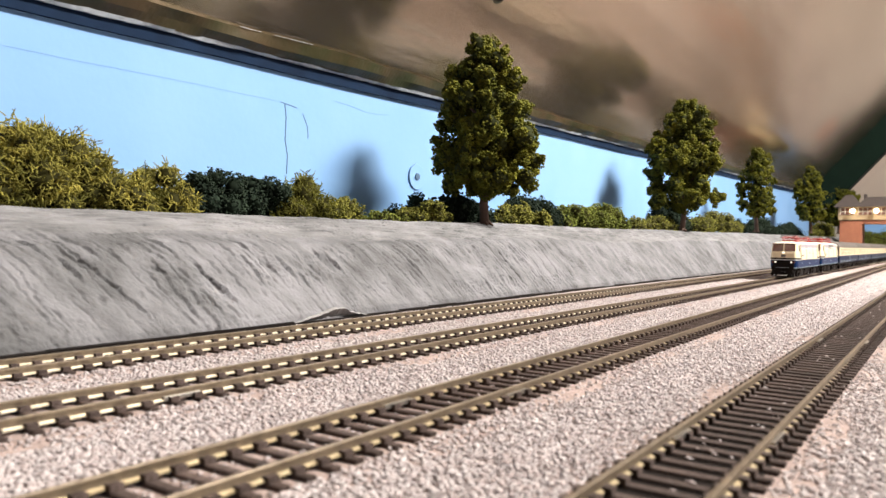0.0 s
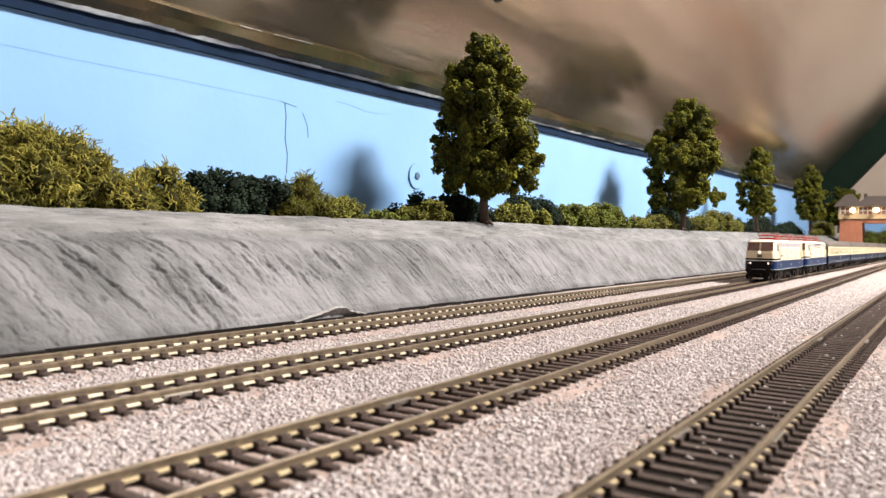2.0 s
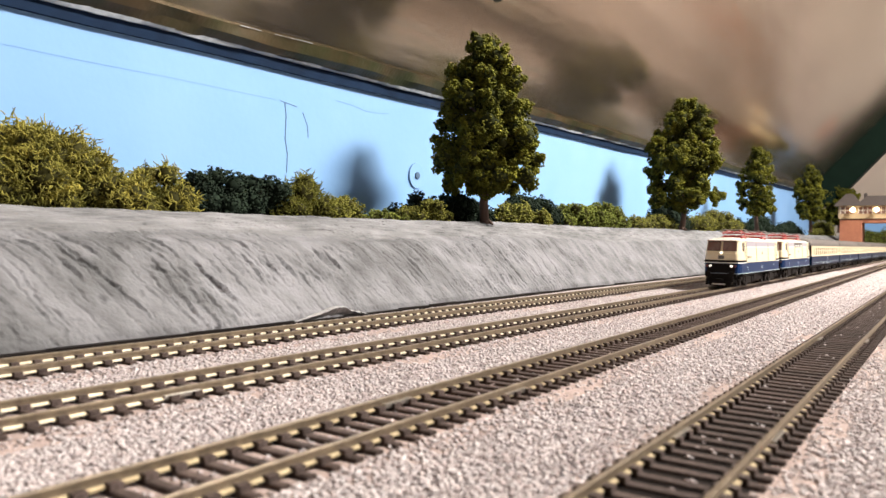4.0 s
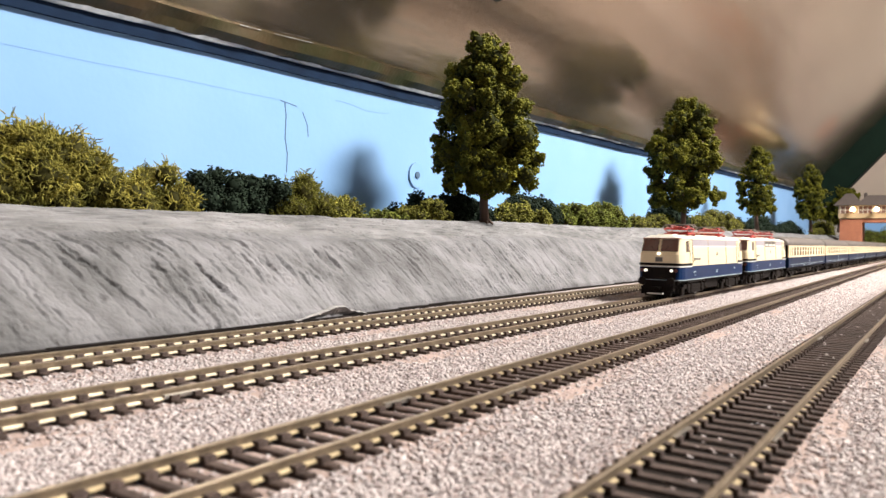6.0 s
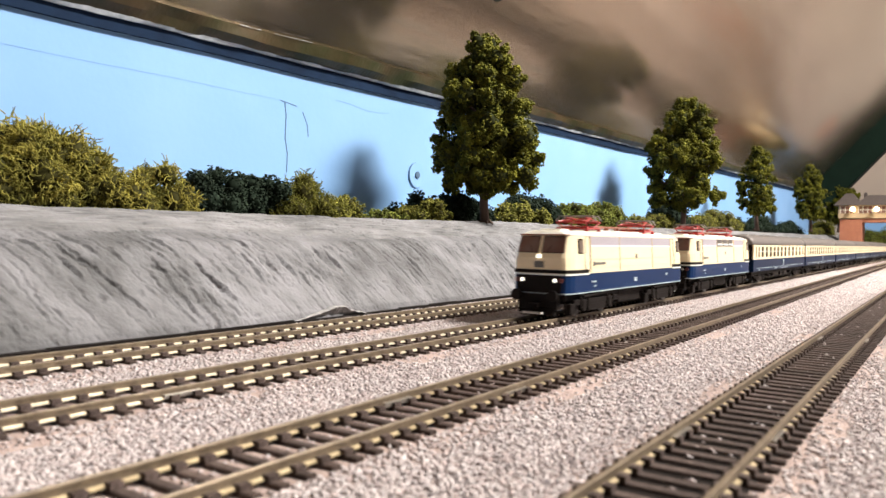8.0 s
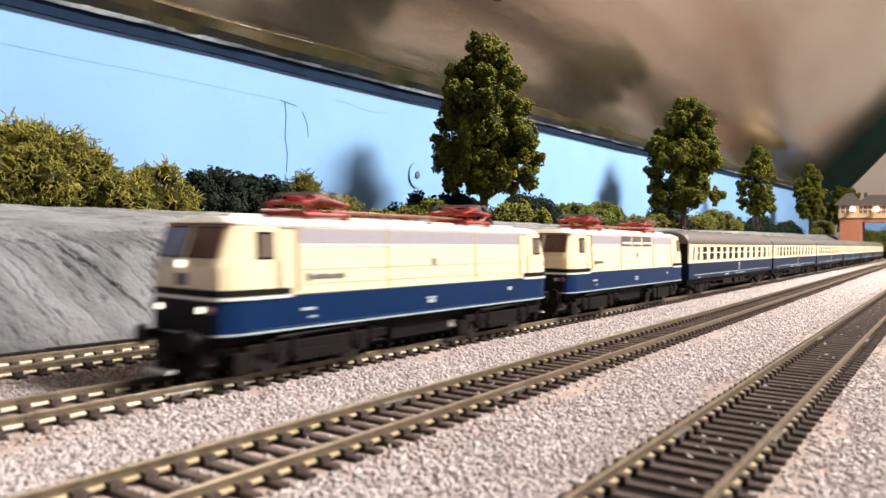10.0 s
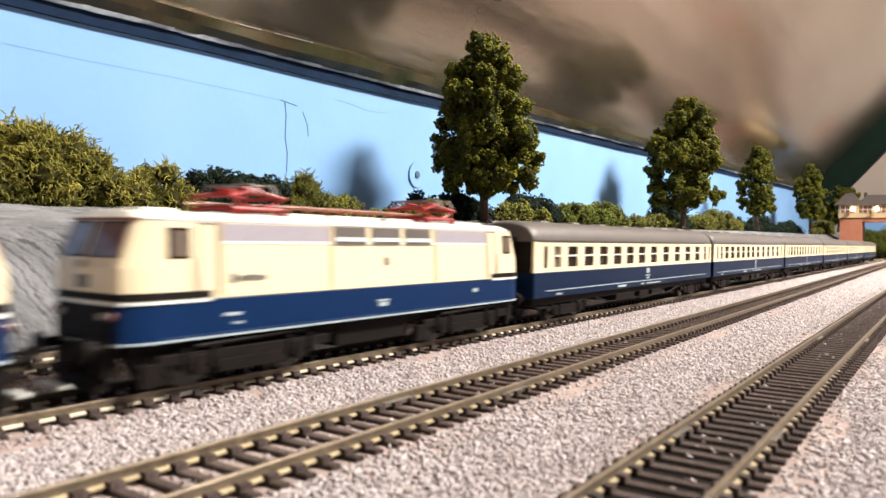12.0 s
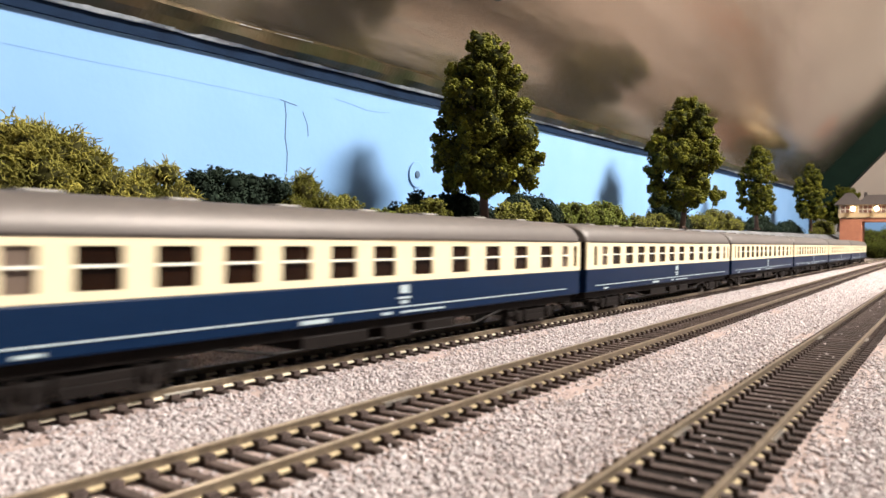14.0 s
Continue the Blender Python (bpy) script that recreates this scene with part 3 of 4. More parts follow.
def buffers(parent, y, direction, z=0.0122):
    for side in (-1, 1):
        s = Shape().tube([(side * 0.0101, y, z), (side * 0.0101, y + direction * 0.0045, z)], 0.0013, 10)
        s.disc((side * 0.0101, y + direction * 0.0052, z), (0, 1, 0), 0.0029, 0.0011, 18)
        part("buffer", s, M_BLACK, parent, bevel=0.0002)


def pantograph(parent, y, flip):
    """A folded red pantograph on four insulators."""
    z = 0.0467
    base = Shape()
    for sx in (-1, 1):
        base.tube([(sx * 0.0085, y - 0.0092, z), (sx * 0.0085, y + 0.0092, z)], 0.00055, 6)
    for sy in (-1, 0, 1):
        base.tube([(-0.0085, y + sy * 0.0088, z), (0.0085, y + sy * 0.0088, z)], 0.00055, 6)
    pg = part("pantograph", base, M_RED, parent, "folded bright red pantograph")
    for sx in (-1, 1):
        for sy in (-1, 1):
            s = Shape()
            for k in range(3):
                s.disc((sx * 0.0085, y + sy * 0.0084, 0.0453 + k * 0.0005), (0, 0, 1), 0.0012 - 0.0003 * (k % 2), 0.0005, 10)
            part("insulator", s, M_RED, pg)
    def arm(points, r):
        part("arm", Shape().tube(points, r, 6), M_RED, pg)

    for sx in (-1, 1):
        for sy in (-1, 1):
            arm([(sx * 0.0075, y + sy * 0.004, z + 0.0004), (sx * 0.0085, y + sy * 0.0098, z + 0.0034), (sx * 0.0060, y - sy * 0.003, z + 0.0060)], 0.0005)
    for sy in (-1, 1):
        arm([(-0.0088, y + sy * 0.0098, z + 0.0034), (0.0088, y + sy * 0.0098, z + 0.0034)], 0.00055)
        arm([(-0.0085, y + sy * 0.0098, z + 0.0034), (0.0060, y - sy * 0.003, z + 0.0060)], 0.0004)
        arm([(0.0085, y + sy * 0.0098, z + 0.0034), (-0.0060, y - sy * 0.003, z + 0.0060)], 0.0004)
        arm([(-0.0075, y + sy * 0.004, z + 0.0004), (0.0075, y + sy * 0.004, z + 0.0004)], 0.0011)
    head = Shape()
    for sy in (-1, 1):
        head.tube([(-0.0120, y + sy * 0.0035, z + 0.0042), (-0.0100, y + sy * 0.0035, z + 0.0068), (0.0100, y + sy * 0.0035, z + 0.0068), (0.0120, y + sy * 0.0035, z + 0.0042)], 0.0005, 6)
    head.tube([(-0.006, y - 0.0035, z + 0.0068), (-0.006, y + 0.0035, z + 0.0068)], 0.0004, 5)
    head.tube([(0.006, y - 0.0035, z + 0.0068), (0.006, y + 0.0035, z + 0.0068)], 0.0004, 5)
    part("collector", head, M_ROOFVENT, pg, "dull grey collector shoes")


def locomotive(name, lit, middle_glass):
    lo = thing(name, "blue and cream electric locomotive with red pantographs" + (", headlights lit" if lit else ", coupled second"), "locomotive", "two locomotives of one train")
    part("lower_body", loco_shell([0.0128, 0.0135, 0.0200, 0.0228], LL), M_BLUE, lo, "deep blue lower body", bevel=0.0003)
    part("upper_body", loco_shell([0.0228, 0.0240, 0.0310, 0.0370, 0.0425], LL), M_CREAM, lo, "cream upper body", bevel=0.0002)
    part("roof", loco_shell([0.0425, 0.0430, 0.0436, 0.0442, 0.0447, 0.0450], LL), M_OFFWHITE, lo, "off-white roof", smooth=False, bevel=0.0002)
    part("gutter", loco_shell([0.0426, 0.0429], LL, 0.0002), M_LOUVRE, lo, "thin grey roof gutter")
    part("white_line", loco_shell([0.01275, 0.01325], LL, 0.00025), M_LINE, lo, "white line along the sill")
    # dark band and white line round each cab
    for end in (0, 1):
        for z0, z1, m, g, nm in ((0.0232, 0.0250, M_BLACK, 0.0003, "dark_band"), (0.0222, 0.0230, M_WHITE, 0.00035, "white_band")):
            rings = []
            for z in (z0, z1):
                w = loco_half(z) + g
                pts = [(-w, 0.0250), (-w, 0.0085), (-w * 0.955, 0.0045 - g), (-w * 0.88, 0.0014 - g), (-w * 0.77, 0.0004 - g), (0, -g), (w * 0.77, 0.0004 - g), (w * 0.88, 0.0014 - g), (w * 0.955, 0.0045 - g), (w, 0.0085), (w, 0.0250)]
                inner = [(x * 0.9, max(y, 0.0035)) for x, y in reversed(pts)]
                rings.append([(x, y if not end else LL - y, z) for x, y in pts + inner])
            part(nm, Shape().rings(rings), m, lo)
        yy = (lambda y: y) if not end else (lambda y: LL - y)
        # windscreens, cab windows, doors
        for side in (-1, 1):
            s = Shape()
            quad = []
            for x, z in ((0.0011, 0.0336), (0.0130, 0.0336), (0.0125, 0.0419), (0.0011, 0.0419)):
                corner = 0.0007 if x > 0.01 else 0.0
                quad.append((side * x, cab_offset(z) + corner, z))
            s.rings([[(x, yy(y - 0.00025), z) for x, y, z in quad], [(x, yy(y + 0.002), z) for x, y, z in quad]])
            wn = part("windscreen", s, M_SCREEN, lo, "smoky windscreen")
            rim = Shape().tube([(x, yy(y - 0.0003), z) for x, y, z in quad + quad[:1]], 0.0002, 5)
            part("seal", rim, M_BLACK, wn)
            wa = 0.0 if not end else -0.0036
            s = side_plate(Shape(), side, *sorted((yy(wa + 0.0126), yy(wa + 0.0190))), 0.0332, 0.0408, 0.0002)
            cw = part("cab_window", s, M_GLASS, lo, "brown-grey cab side window")
            part("pane", side_plate(Shape(), side, *sorted((yy(wa + 0.0136), yy(wa + 0.0186))), 0.0337, 0.0401, 0.0004), M_FROSTPANE, cw)
            part("cab_step", side_plate(Shape(), side, *sorted((yy(0.0274), yy(0.0285))), 0.0236, 0.0424, 0.0003), M_STUCCO, lo, "tan edge between cab and body side")
            s = Shape()
            for a in (0.0215, 0.0270):
                side_plate(s, side, *sorted((yy(a), yy(a + 0.0004))), 0.0240, 0.0420, 0.00018)
            side_plate(s, side, *sorted((yy(0.0215), yy(0.0270))), 0.0418, 0.0422, 0.00018)
            part("cab_door", s, M_GREYMARK, lo, "thin joints of the cab door")
            hr = Shape().tube([(side * 0.0164, yy(0.0202), 0.0255), (side * 0.0164, yy(0.0202), 0.0335)], 0.00025, 5)
            part("handrail", hr, M_OFFWHITE, lo)
            # headlamp with its dark ring
            s = Shape().disc((side * 0.0092, yy(-0.0003), 0.0197), (0, 1, 0), 0.0009, 0.0012, 18)
            part("headlamp", s, M_LAMP if lit and not end else M_VENT, lo, "round white headlamp")
            part("tail_lamp", Shape().disc((side * 0.0122, yy(0.0002), 0.0197), (0, 1, 0), 0.0012, 0.0012, 16), M_TAIL, lo, "dull red tail lamp")
        part("top_lamp", Shape().disc((0.0, yy(-0.0004), 0.0318), (0, 1, 0), 0.0010, 0.0014, 18), M_LAMP if lit and not end else M_VENT, lo, "round white top headlamp")
        visor = [(-0.0140, yy(cab_offset(0.0428) + 0.0016), 0.0427), (-0.0126, yy(cab_offset(0.0428) - 0.0002), 0.0427), (0.0126, yy(cab_offset(0.0428) - 0.0002), 0.0427), (0.0140, yy(cab_offset(0.0428) + 0.0016), 0.0427)]
        part("visor", Shape().tube(visor, 0.0004, 6), M_BUSBAR, lo, "thin brown visor over the windscreens")
        part("badge", Shape().box(-0.0026, 0.0026, *sorted((yy(-0.0002), yy(0.001))), 0.0260, 0.0292), M_GREYMARK, lo, "grey-brown badge panel")
        part("wiper", Shape().tube([(-0.004, yy(0.0004), 0.0334), (-0.006, yy(0.0016), 0.0375)], 0.00015, 4).tube([(0.004, yy(0.0004), 0.0334), (0.006, yy(0.0016), 0.0375)], 0.00015, 4), M_BLACK, lo)
        part("front_panel", Shape().box(-0.0122, 0.0122, *sorted((yy(-0.00015), yy(0.002))), 0.0133, 0.0220), M_BLACK, lo, "dark lower cab front")
        buffers(lo, yy(0.0), -1 if not end else 1)
        part("plough", Shape().box(-0.0095, 0.0095, *sorted((yy(-0.0015), yy(0.001))), 0.0016, 0.0052).box(-0.011, 0.011, *sorted((yy(-0.001), yy(0.003))), 0.0052, 0.0128), M_BLACK, lo, bevel=0.0003)
        part("coupling", Shape().box(-0.0028, 0.0028, *sorted((yy(-0.007), yy(0.002))), 0.0062, 0.0082), M_BLACK, lo)
        part("coupling_bar", Shape().box(-0.0055, 0.0055, *sorted((yy(-0.0075), yy(-0.0055))), 0.0030, 0.0040), M_PALE, lo, "pale metal coupling bar", bevel=0.0002)
    # side panels
    for side in (-1, 1):
        for a, b in ((0.0288, 0.0684), (0.0697, 0.1231), (0.1244, 0.1592)):
            if middle_glass and a > 0.06 and a < 0.08:
                for k in range(3):
                    y0 = 0.0706 + k * 0.0176
                    win = part("louvre", side_plate(Shape(), side, y0, y0 + 0.0150, 0.0366, 0.0423, 0.0003), M_COACHROOF, lo, "dark glossy side window")
                    # white bar stands in for the bright reflection low in the pane
                    part("bar", side_plate(Shape(), side, y0 + 0.0005, y0 + 0.0145, 0.0378, 0.0390, 0.0006), M_WHITE, win)
            else:
                s = side_plate(Shape(), side, a, b, 0.0376, 0.0422, 0.0002)
                pl = part("louvre", s, M_LOUVRE, lo, "lavender grey louvre panel")
                s = Shape()
                for k in range(4):
                    side_plate(s, side, a, b, 0.0381 + k * 0.0011, 0.0384 + k * 0.0011, 0.00026)
                part("slat", s, M_LOUVRE, pl)
        for y in (0.0686, 0.1233):
            part("panel_joint", side_plate(Shape(), side, y, y + 0.0009, 0.0235, 0.0424, 0.0003), M_STUCCO, lo, "tan upright panel joint")
        if not middle_glass:
            for z in (0.0257, 0.0300):
                part("seam", side_plate(Shape(), side, 0.0288, 0.1592, z, z + 0.00013, 0.0002), M_CREAMSEAM, lo)
        part("white_edge", side_plate(Shape(), side, 0.0288, 0.1592, 0.0368, 0.03755, 0.0002), M_WHITE, lo, "white edge under the louvres")
        part("sill_seam", side_plate(Shape(), side, 0.010, LL - 0.010, 0.0137, 0.0139, 0.0002), M_BLUESEAM, lo, "faint pale line above the sill")
        # lettering as plain bars and small plates
        s = side_plate(Shape(), side, 0.0312, 0.0330, 0.0266, 0.0290, 0.0003)
        name_bars = ((0.0338, 0.0358), (0.0362, 0.0395), (0.0399, 0.0432)) if middle_glass else ((0.0338, 0.0358), (0.0362, 0.0395), (0.0399, 0.0432), (0.0437, 0.0476))
        for k, (a, b) in enumerate(name_bars):
            side_plate(s, side, a, b, 0.0272, 0.0284 + 0.0002 * (k % 2), 0.0003)
        part("lettering", s, M_GREYMARK, lo, "small grey lettering")
        part("emblem", side_plate(Shape(), side, 0.0942, 0.0972, 0.0300, 0.0326, 0.0003), M_FROST, lo, "small square emblem")
        for a, b, z0, z1 in ((0.0905, 0.0965, 0.0180, 0.0186), (0.0913, 0.0957, 0.0164, 0.0177), (0.0290, 0.0345, 0.0180, 0.0188), (0.0320, 0.0350, 0.0157, 0.0163), (0.149, 0.152, 0.0182, 0.0196)):
            part("data_panel", side_plate(Shape(), side, a, b, z0, z1, 0.0003), M_LINE, lo, "pale blue-grey data lettering")
    # roof gear
    pantograph(lo, 0.0465, False)
    pantograph(lo, 0.1360, False)
    s = Shape()
    for sx in (-0.004, 0.004):
        s.tube([(sx, 0.031, 0.0477), (sx, 0.065, 0.0480), (sx, 0.105, 0.0480), (sx, 0.140, 0.0477)], 0.0005, 6)
    for y in (0.062, 0.078, 0.094, 0.110):
        s.tube([(-0.004, y, 0.0445), (-0.004, y, 0.048)], 0.0007, 6).tube([(0.004, y, 0.0445), (0.004, y, 0.048)], 0.0007, 6)
    part("roof_busbar", s, M_BUSBAR, lo, "thin red-brown roof busbar")
    for y0, y1, w in ((0.058, 0.073, 0.009), (0.076, 0.10, 0.0085), (0.104, 0.118, 0.009), (0.012, 0.022, 0.006), (0.150, 0.170, 0.0065)):
        part("roof_hatch", Shape().box(-w, w, y0, y1, 0.0445, 0.0459), M_OFFWHITE, lo, bevel=0.0005)
    # underframe
    part("underframe", Shape().box(-0.0125, 0.0125, 0.004, LL - 0.004, 0.0090, 0.0129).box(-0.0128, 0.0128, 0.075, 0.110, 0.0045, 0.0125), M_BLACK, lo, bevel=0.0004)
    for y in (0.040, LL - 0.040):
        bogie(lo, y, 0.0345, 0.0070, 0.0155, True)
    return lo


# coach windows along the side, from the leading end
CL = 0.2957
BIG = [0.0354 + k * 0.0198 for k in range(6)] + [0.1560 + k * 0.0241 for k in range(5)]
HOLES = [(0.0203, 0.0277, True)] + [(y, y + 0.0116, False) for y in BIG] + [(0.2748, 0.2815, True)]
DOORS = [(0.0097, 0.0135), (0.2880, 0.2918)]


def coach(label):
    co = thing("passenger_coach", label, "coach", "blue and cream coaches of the train")
    part("lower_body", Shape().box(-0.0162, 0.0162, 0, CL, 0.0120, 0.0241), M_COACHBLUE, co, "dark blue lower side", bevel=0.0006)
    ys = [0.0]
    for a, b, *_ in sorted([(a, b) for a, b, _ in HOLES] + DOORS):
        ys += [a, b]
    ys.append(CL)
    zl, zh = 0.0262, 0.0363
    for side in (-1, 1):
        s = Shape()
        x0, x1 = sorted((side * 0.0162, side * 0.0150))
        s.box(x0, x1, 0, CL, 0.0241, zl)
        s.box(x0, x1, 0, CL, zh, 0.0384)
        for i in range(0, len(ys) - 1, 2):
            s.box(x0, x1, ys[i], ys[i + 1], zl, zh)
        part("side_wall", s, M_CREAM, co, "cream window band")
        xp0, xp1 = sorted((side * 0.0153, side * 0.0151))
        for a, b, frosted in HOLES:
            wn = part("window", Shape().box(xp0, xp1, a, b, zl, zh), M_FROSTPANE if frosted else M_GLASS, co, "frosted pane" if frosted else "dark window pane")
            f = Shape()
            xf0, xf1 = sorted((side * 0.0151, side * 0.0165))
            f.box(xf0, xf1, a, b, 0.0314, 0.0321)
            part("transom", f, M_OFFWHITE, wn)
        for a, b in DOORS:
            part("door_window", Shape().box(xp0, xp1, a, b, zl, zh), M_GLASS, co)
        xs0, xs1 = sorted((side * 0.0160, side * 0.01645))
        part("white_line", Shape().box(xs0, xs1, 0.012, CL - 0.016, 0.0151, 0.01550), M_LINE, co, "thin white line above the sill")
        for a, b, z0, z1 in ((0.1485, 0.1535, 0.0200, 0.0228), (0.1470, 0.1545, 0.0181, 0.0188), (0.1490, 0.1530, 0.0164, 0.0175), (0.102, 0.114, 0.0130, 0.0142), (0.1390, 0.1440, 0.0131, 0.0140), (0.1490, 0.1750, 0.0132, 0.0138), (0.023, 0.029, 0.0130, 0.0138)):
            part("lettering", Shape().box(xs0, xs1, a, b, z0, z1), M_LINE, co, "pale grey lettering")
        for y0 in (0.006, CL - 0.016):
            part("door_step", Shape().box(*sorted((side * 0.0125, side * 0.0155)), y0, y0 + 0.010, 0.0070, 0.0078), M_BLACK, co)
        part("orange_stripe", Shape().box(*sorted((side * 0.0160, side * 0.0164)), 0.138, 0.215, 0.0380, 0.0384), M_STUCCO, co, "thin tan stripe under the roof")
    for y0, y1 in ((0, 0.0012), (CL - 0.0012, CL)):
        part("end_wall", Shape().box(-0.0150, 0.0150, y0, y1, 0.0241, 0.0384), M_BLACK, co, "black coach end")
    part("interior", Shape().box(-0.013, 0.013, 0.01, CL - 0.01, 0.0236, 0.0285).box(-0.0005, 0.0005, 0.01, CL - 0.01, 0.0285, 0.0380), M_TRUNK, co, "brown seats and partition")
    # arched roof with rounded ends
    rings = []
    prof = [(0.0164, 0.0383), (0.0165, 0.0393), (0.0160, 0.0412), (0.0148, 0.0432), (0.0125, 0.0452), (0.0090, 0.0467), (0.0045, 0.0475), (0, 0.0477)]
    prof = prof + [(-x, z) for x, z in reversed(prof[:-1])]
    for y, k in ((0.0, 0.80), (0.0008, 0.88), (0.0025, 0.95), (0.0055, 1.0), (CL - 0.0055, 1.0), (CL - 0.0025, 0.95), (CL - 0.0008, 0.88), (CL, 0.80)):
        rings.append([(x * (0.5 + 0.5 * k) if k < 1 else x, y, 0.0383 + (z - 0.0383) * k * 1.07) for x, z in prof])
    part("roof", Shape().rings(rings), M_COACHROOF, co, "smooth brown-grey arched roof", smooth=True)
    for k in range(7):
        y = 0.035 + k * 0.037
        part("ventilator", Shape().box(-0.0035, 0.0035, y - 0.0045, y + 0.0045, 0.0478, 0.0489), M_ROOFVENT, co, bevel=0.0004)
    for y in (-0.0006, CL + 0.0006):
        s = Shape()
        for k in range(3):
            s.box(-0.0072 + 0.0006 * (k % 2), 0.0072 - 0.0006 * (k % 2), y - 0.003 + k * 0.002, y - 0.001 + k * 0.002, 0.0130, 0.0405)
        part("bellows", s, M_BLACK, co, "black gangway bellows")
    buffers(co, 0.0, -1)
    buffers(co, CL, 1)
    part("underframe", Shape().box(-0.0135, 0.0135, 0.004, CL - 0.004, 0.0085, 0.0121), M_BLACK, co, bevel=0.0004)
    for y0, y1, z0, w in ((0.105, 0.135, 0.0048, 0.0140), (0.142, 0.158, 0.0040, 0.0145), (0.166, 0.186, 0.0052, 0.0138)):
        part("equipment_box", Shape().box(-w, w, y0, y1, z0, 0.0090), M_BLACK, co, bevel=0.0005)
    for side in (-1, 1):
        part("truss_bar", Shape().tube([(side * 0.0135, 0.075, 0.0088), (side * 0.0135, 0.095, 0.0052), (side * 0.0135, CL - 0.095, 0.0052), (side * 0.0135, CL - 0.075, 0.0088)], 0.0005, 5), M_BLACK, co)
    for y in (0.043, CL - 0.043):
        bogie(co, y, 0.0287, 0.0054, 0.0140, False)
    return co


loco_lead = locomotive("locomotive", True, False)
loco_second = locomotive("locomotive", False, True)
COACHES = [coach("blue and cream passenger coach with a brown-grey arched roof") for _ in range(6)]


# ---- trees and bushes ----
def blob_points(rnd, blobs, per_area):
    """Places on the surfaces of the blobs, with outward ways."""
    P, N = [], []
    for c, r in blobs:
        k = int(per_area * r * r)
        d = rnd.normal(size=(k, 3))
        d /= np.linalg.norm(d, axis=1)[:, None]
        lump = sum(np.sin(d @ rnd.normal(size=3) * q + rnd.uniform(0, 6)) for q in (3.0, 5.0, 8.0)) / 3
        P.append(np.array(c) + d * (r * (0.86 + 0.30 * lump[:, None]) * rnd.uniform(0.82, 1.06, (k, 1))))
        N.append(d)
    return np.concatenate(P), np.concatenate(N)


def flakes(rnd, P, N, size, stretch):
    """Small crumpled tetrahedra at the places."""
    k = len(P)
    base = np.array([[1, 1, 1], [-1, -1, 1], [-1, 1, -1], [1, -1, -1]], float) / 1.7
    V = base[None] * rnd.uniform(0.55, 1.25, (k, 4, 3))
    q = rnd.normal(size=(k, 3))
    q = N * 0.9 + q
    q /= np.linalg.norm(q, axis=1)[:, None]
    along = (V * q[:, None]).sum(2, keepdims=True)
    V = V + q[:, None] * along * (stretch - 1)
    V = V * (size * rnd.uniform(0.6, 1.3, (k, 1, 1))) + P[:, None]
    F = np.array([[0, 1, 2], [0, 3, 1], [0, 2, 3], [1, 3, 2]])
    F = (F[None] + 4 * np.arange(k)[:, None, None]).reshape(-1, 3)
    return V.reshape(-1, 3), F


def strands(rnd, P, N, length, radius):
    """Thin curling stalks, three-sided, growing outward from the places."""
    k, seg = len(P), 4
    way = N + rnd.normal(size=(k, 3)) * 0.75
    way /= np.linalg.norm(way, axis=1)[:, None]
    here = P.copy()
    step = length * rnd.uniform(0.5, 1.3, (k, 1)) / seg
    rings = []
    for i in range(seg + 1):
        side = np.cross(way, [0.31, 0.52, 0.79])
        side /= np.linalg.norm(side, axis=1)[:, None] + 1e-9
        other = np.cross(way, side)
        r = radius * (1.0 - 0.13 * i)
        rings.append(np.stack([here + (side * math.cos(a) + other * math.sin(a)) * r for a in (0, 2.1, 4.2)], 1))
        way = way + rnd.normal(size=(k, 3)) * 0.55
        way /= np.linalg.norm(way, axis=1)[:, None]
        here = here + way * step
    V = np.stack(rings, 1).reshape(k, -1, 3)
    F = []
    for i in range(seg):
        for j in range(3):
            a, b = i * 3 + j, i * 3 + (j + 1) % 3
            F += [(a, b, b + 3), (a, b + 3, a + 3)]
    F = (np.array(F)[None] + (seg + 1) * 3 * np.arange(k)[:, None, None]).reshape(-1, 3)
    return V.reshape(-1, 3), F


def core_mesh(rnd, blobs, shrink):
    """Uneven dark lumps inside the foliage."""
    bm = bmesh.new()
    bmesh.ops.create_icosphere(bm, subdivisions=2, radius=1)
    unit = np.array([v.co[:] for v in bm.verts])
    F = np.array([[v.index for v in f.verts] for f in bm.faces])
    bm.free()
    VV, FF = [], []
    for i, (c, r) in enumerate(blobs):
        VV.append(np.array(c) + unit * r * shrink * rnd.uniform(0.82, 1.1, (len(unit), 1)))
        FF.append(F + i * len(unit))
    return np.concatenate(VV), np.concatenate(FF)


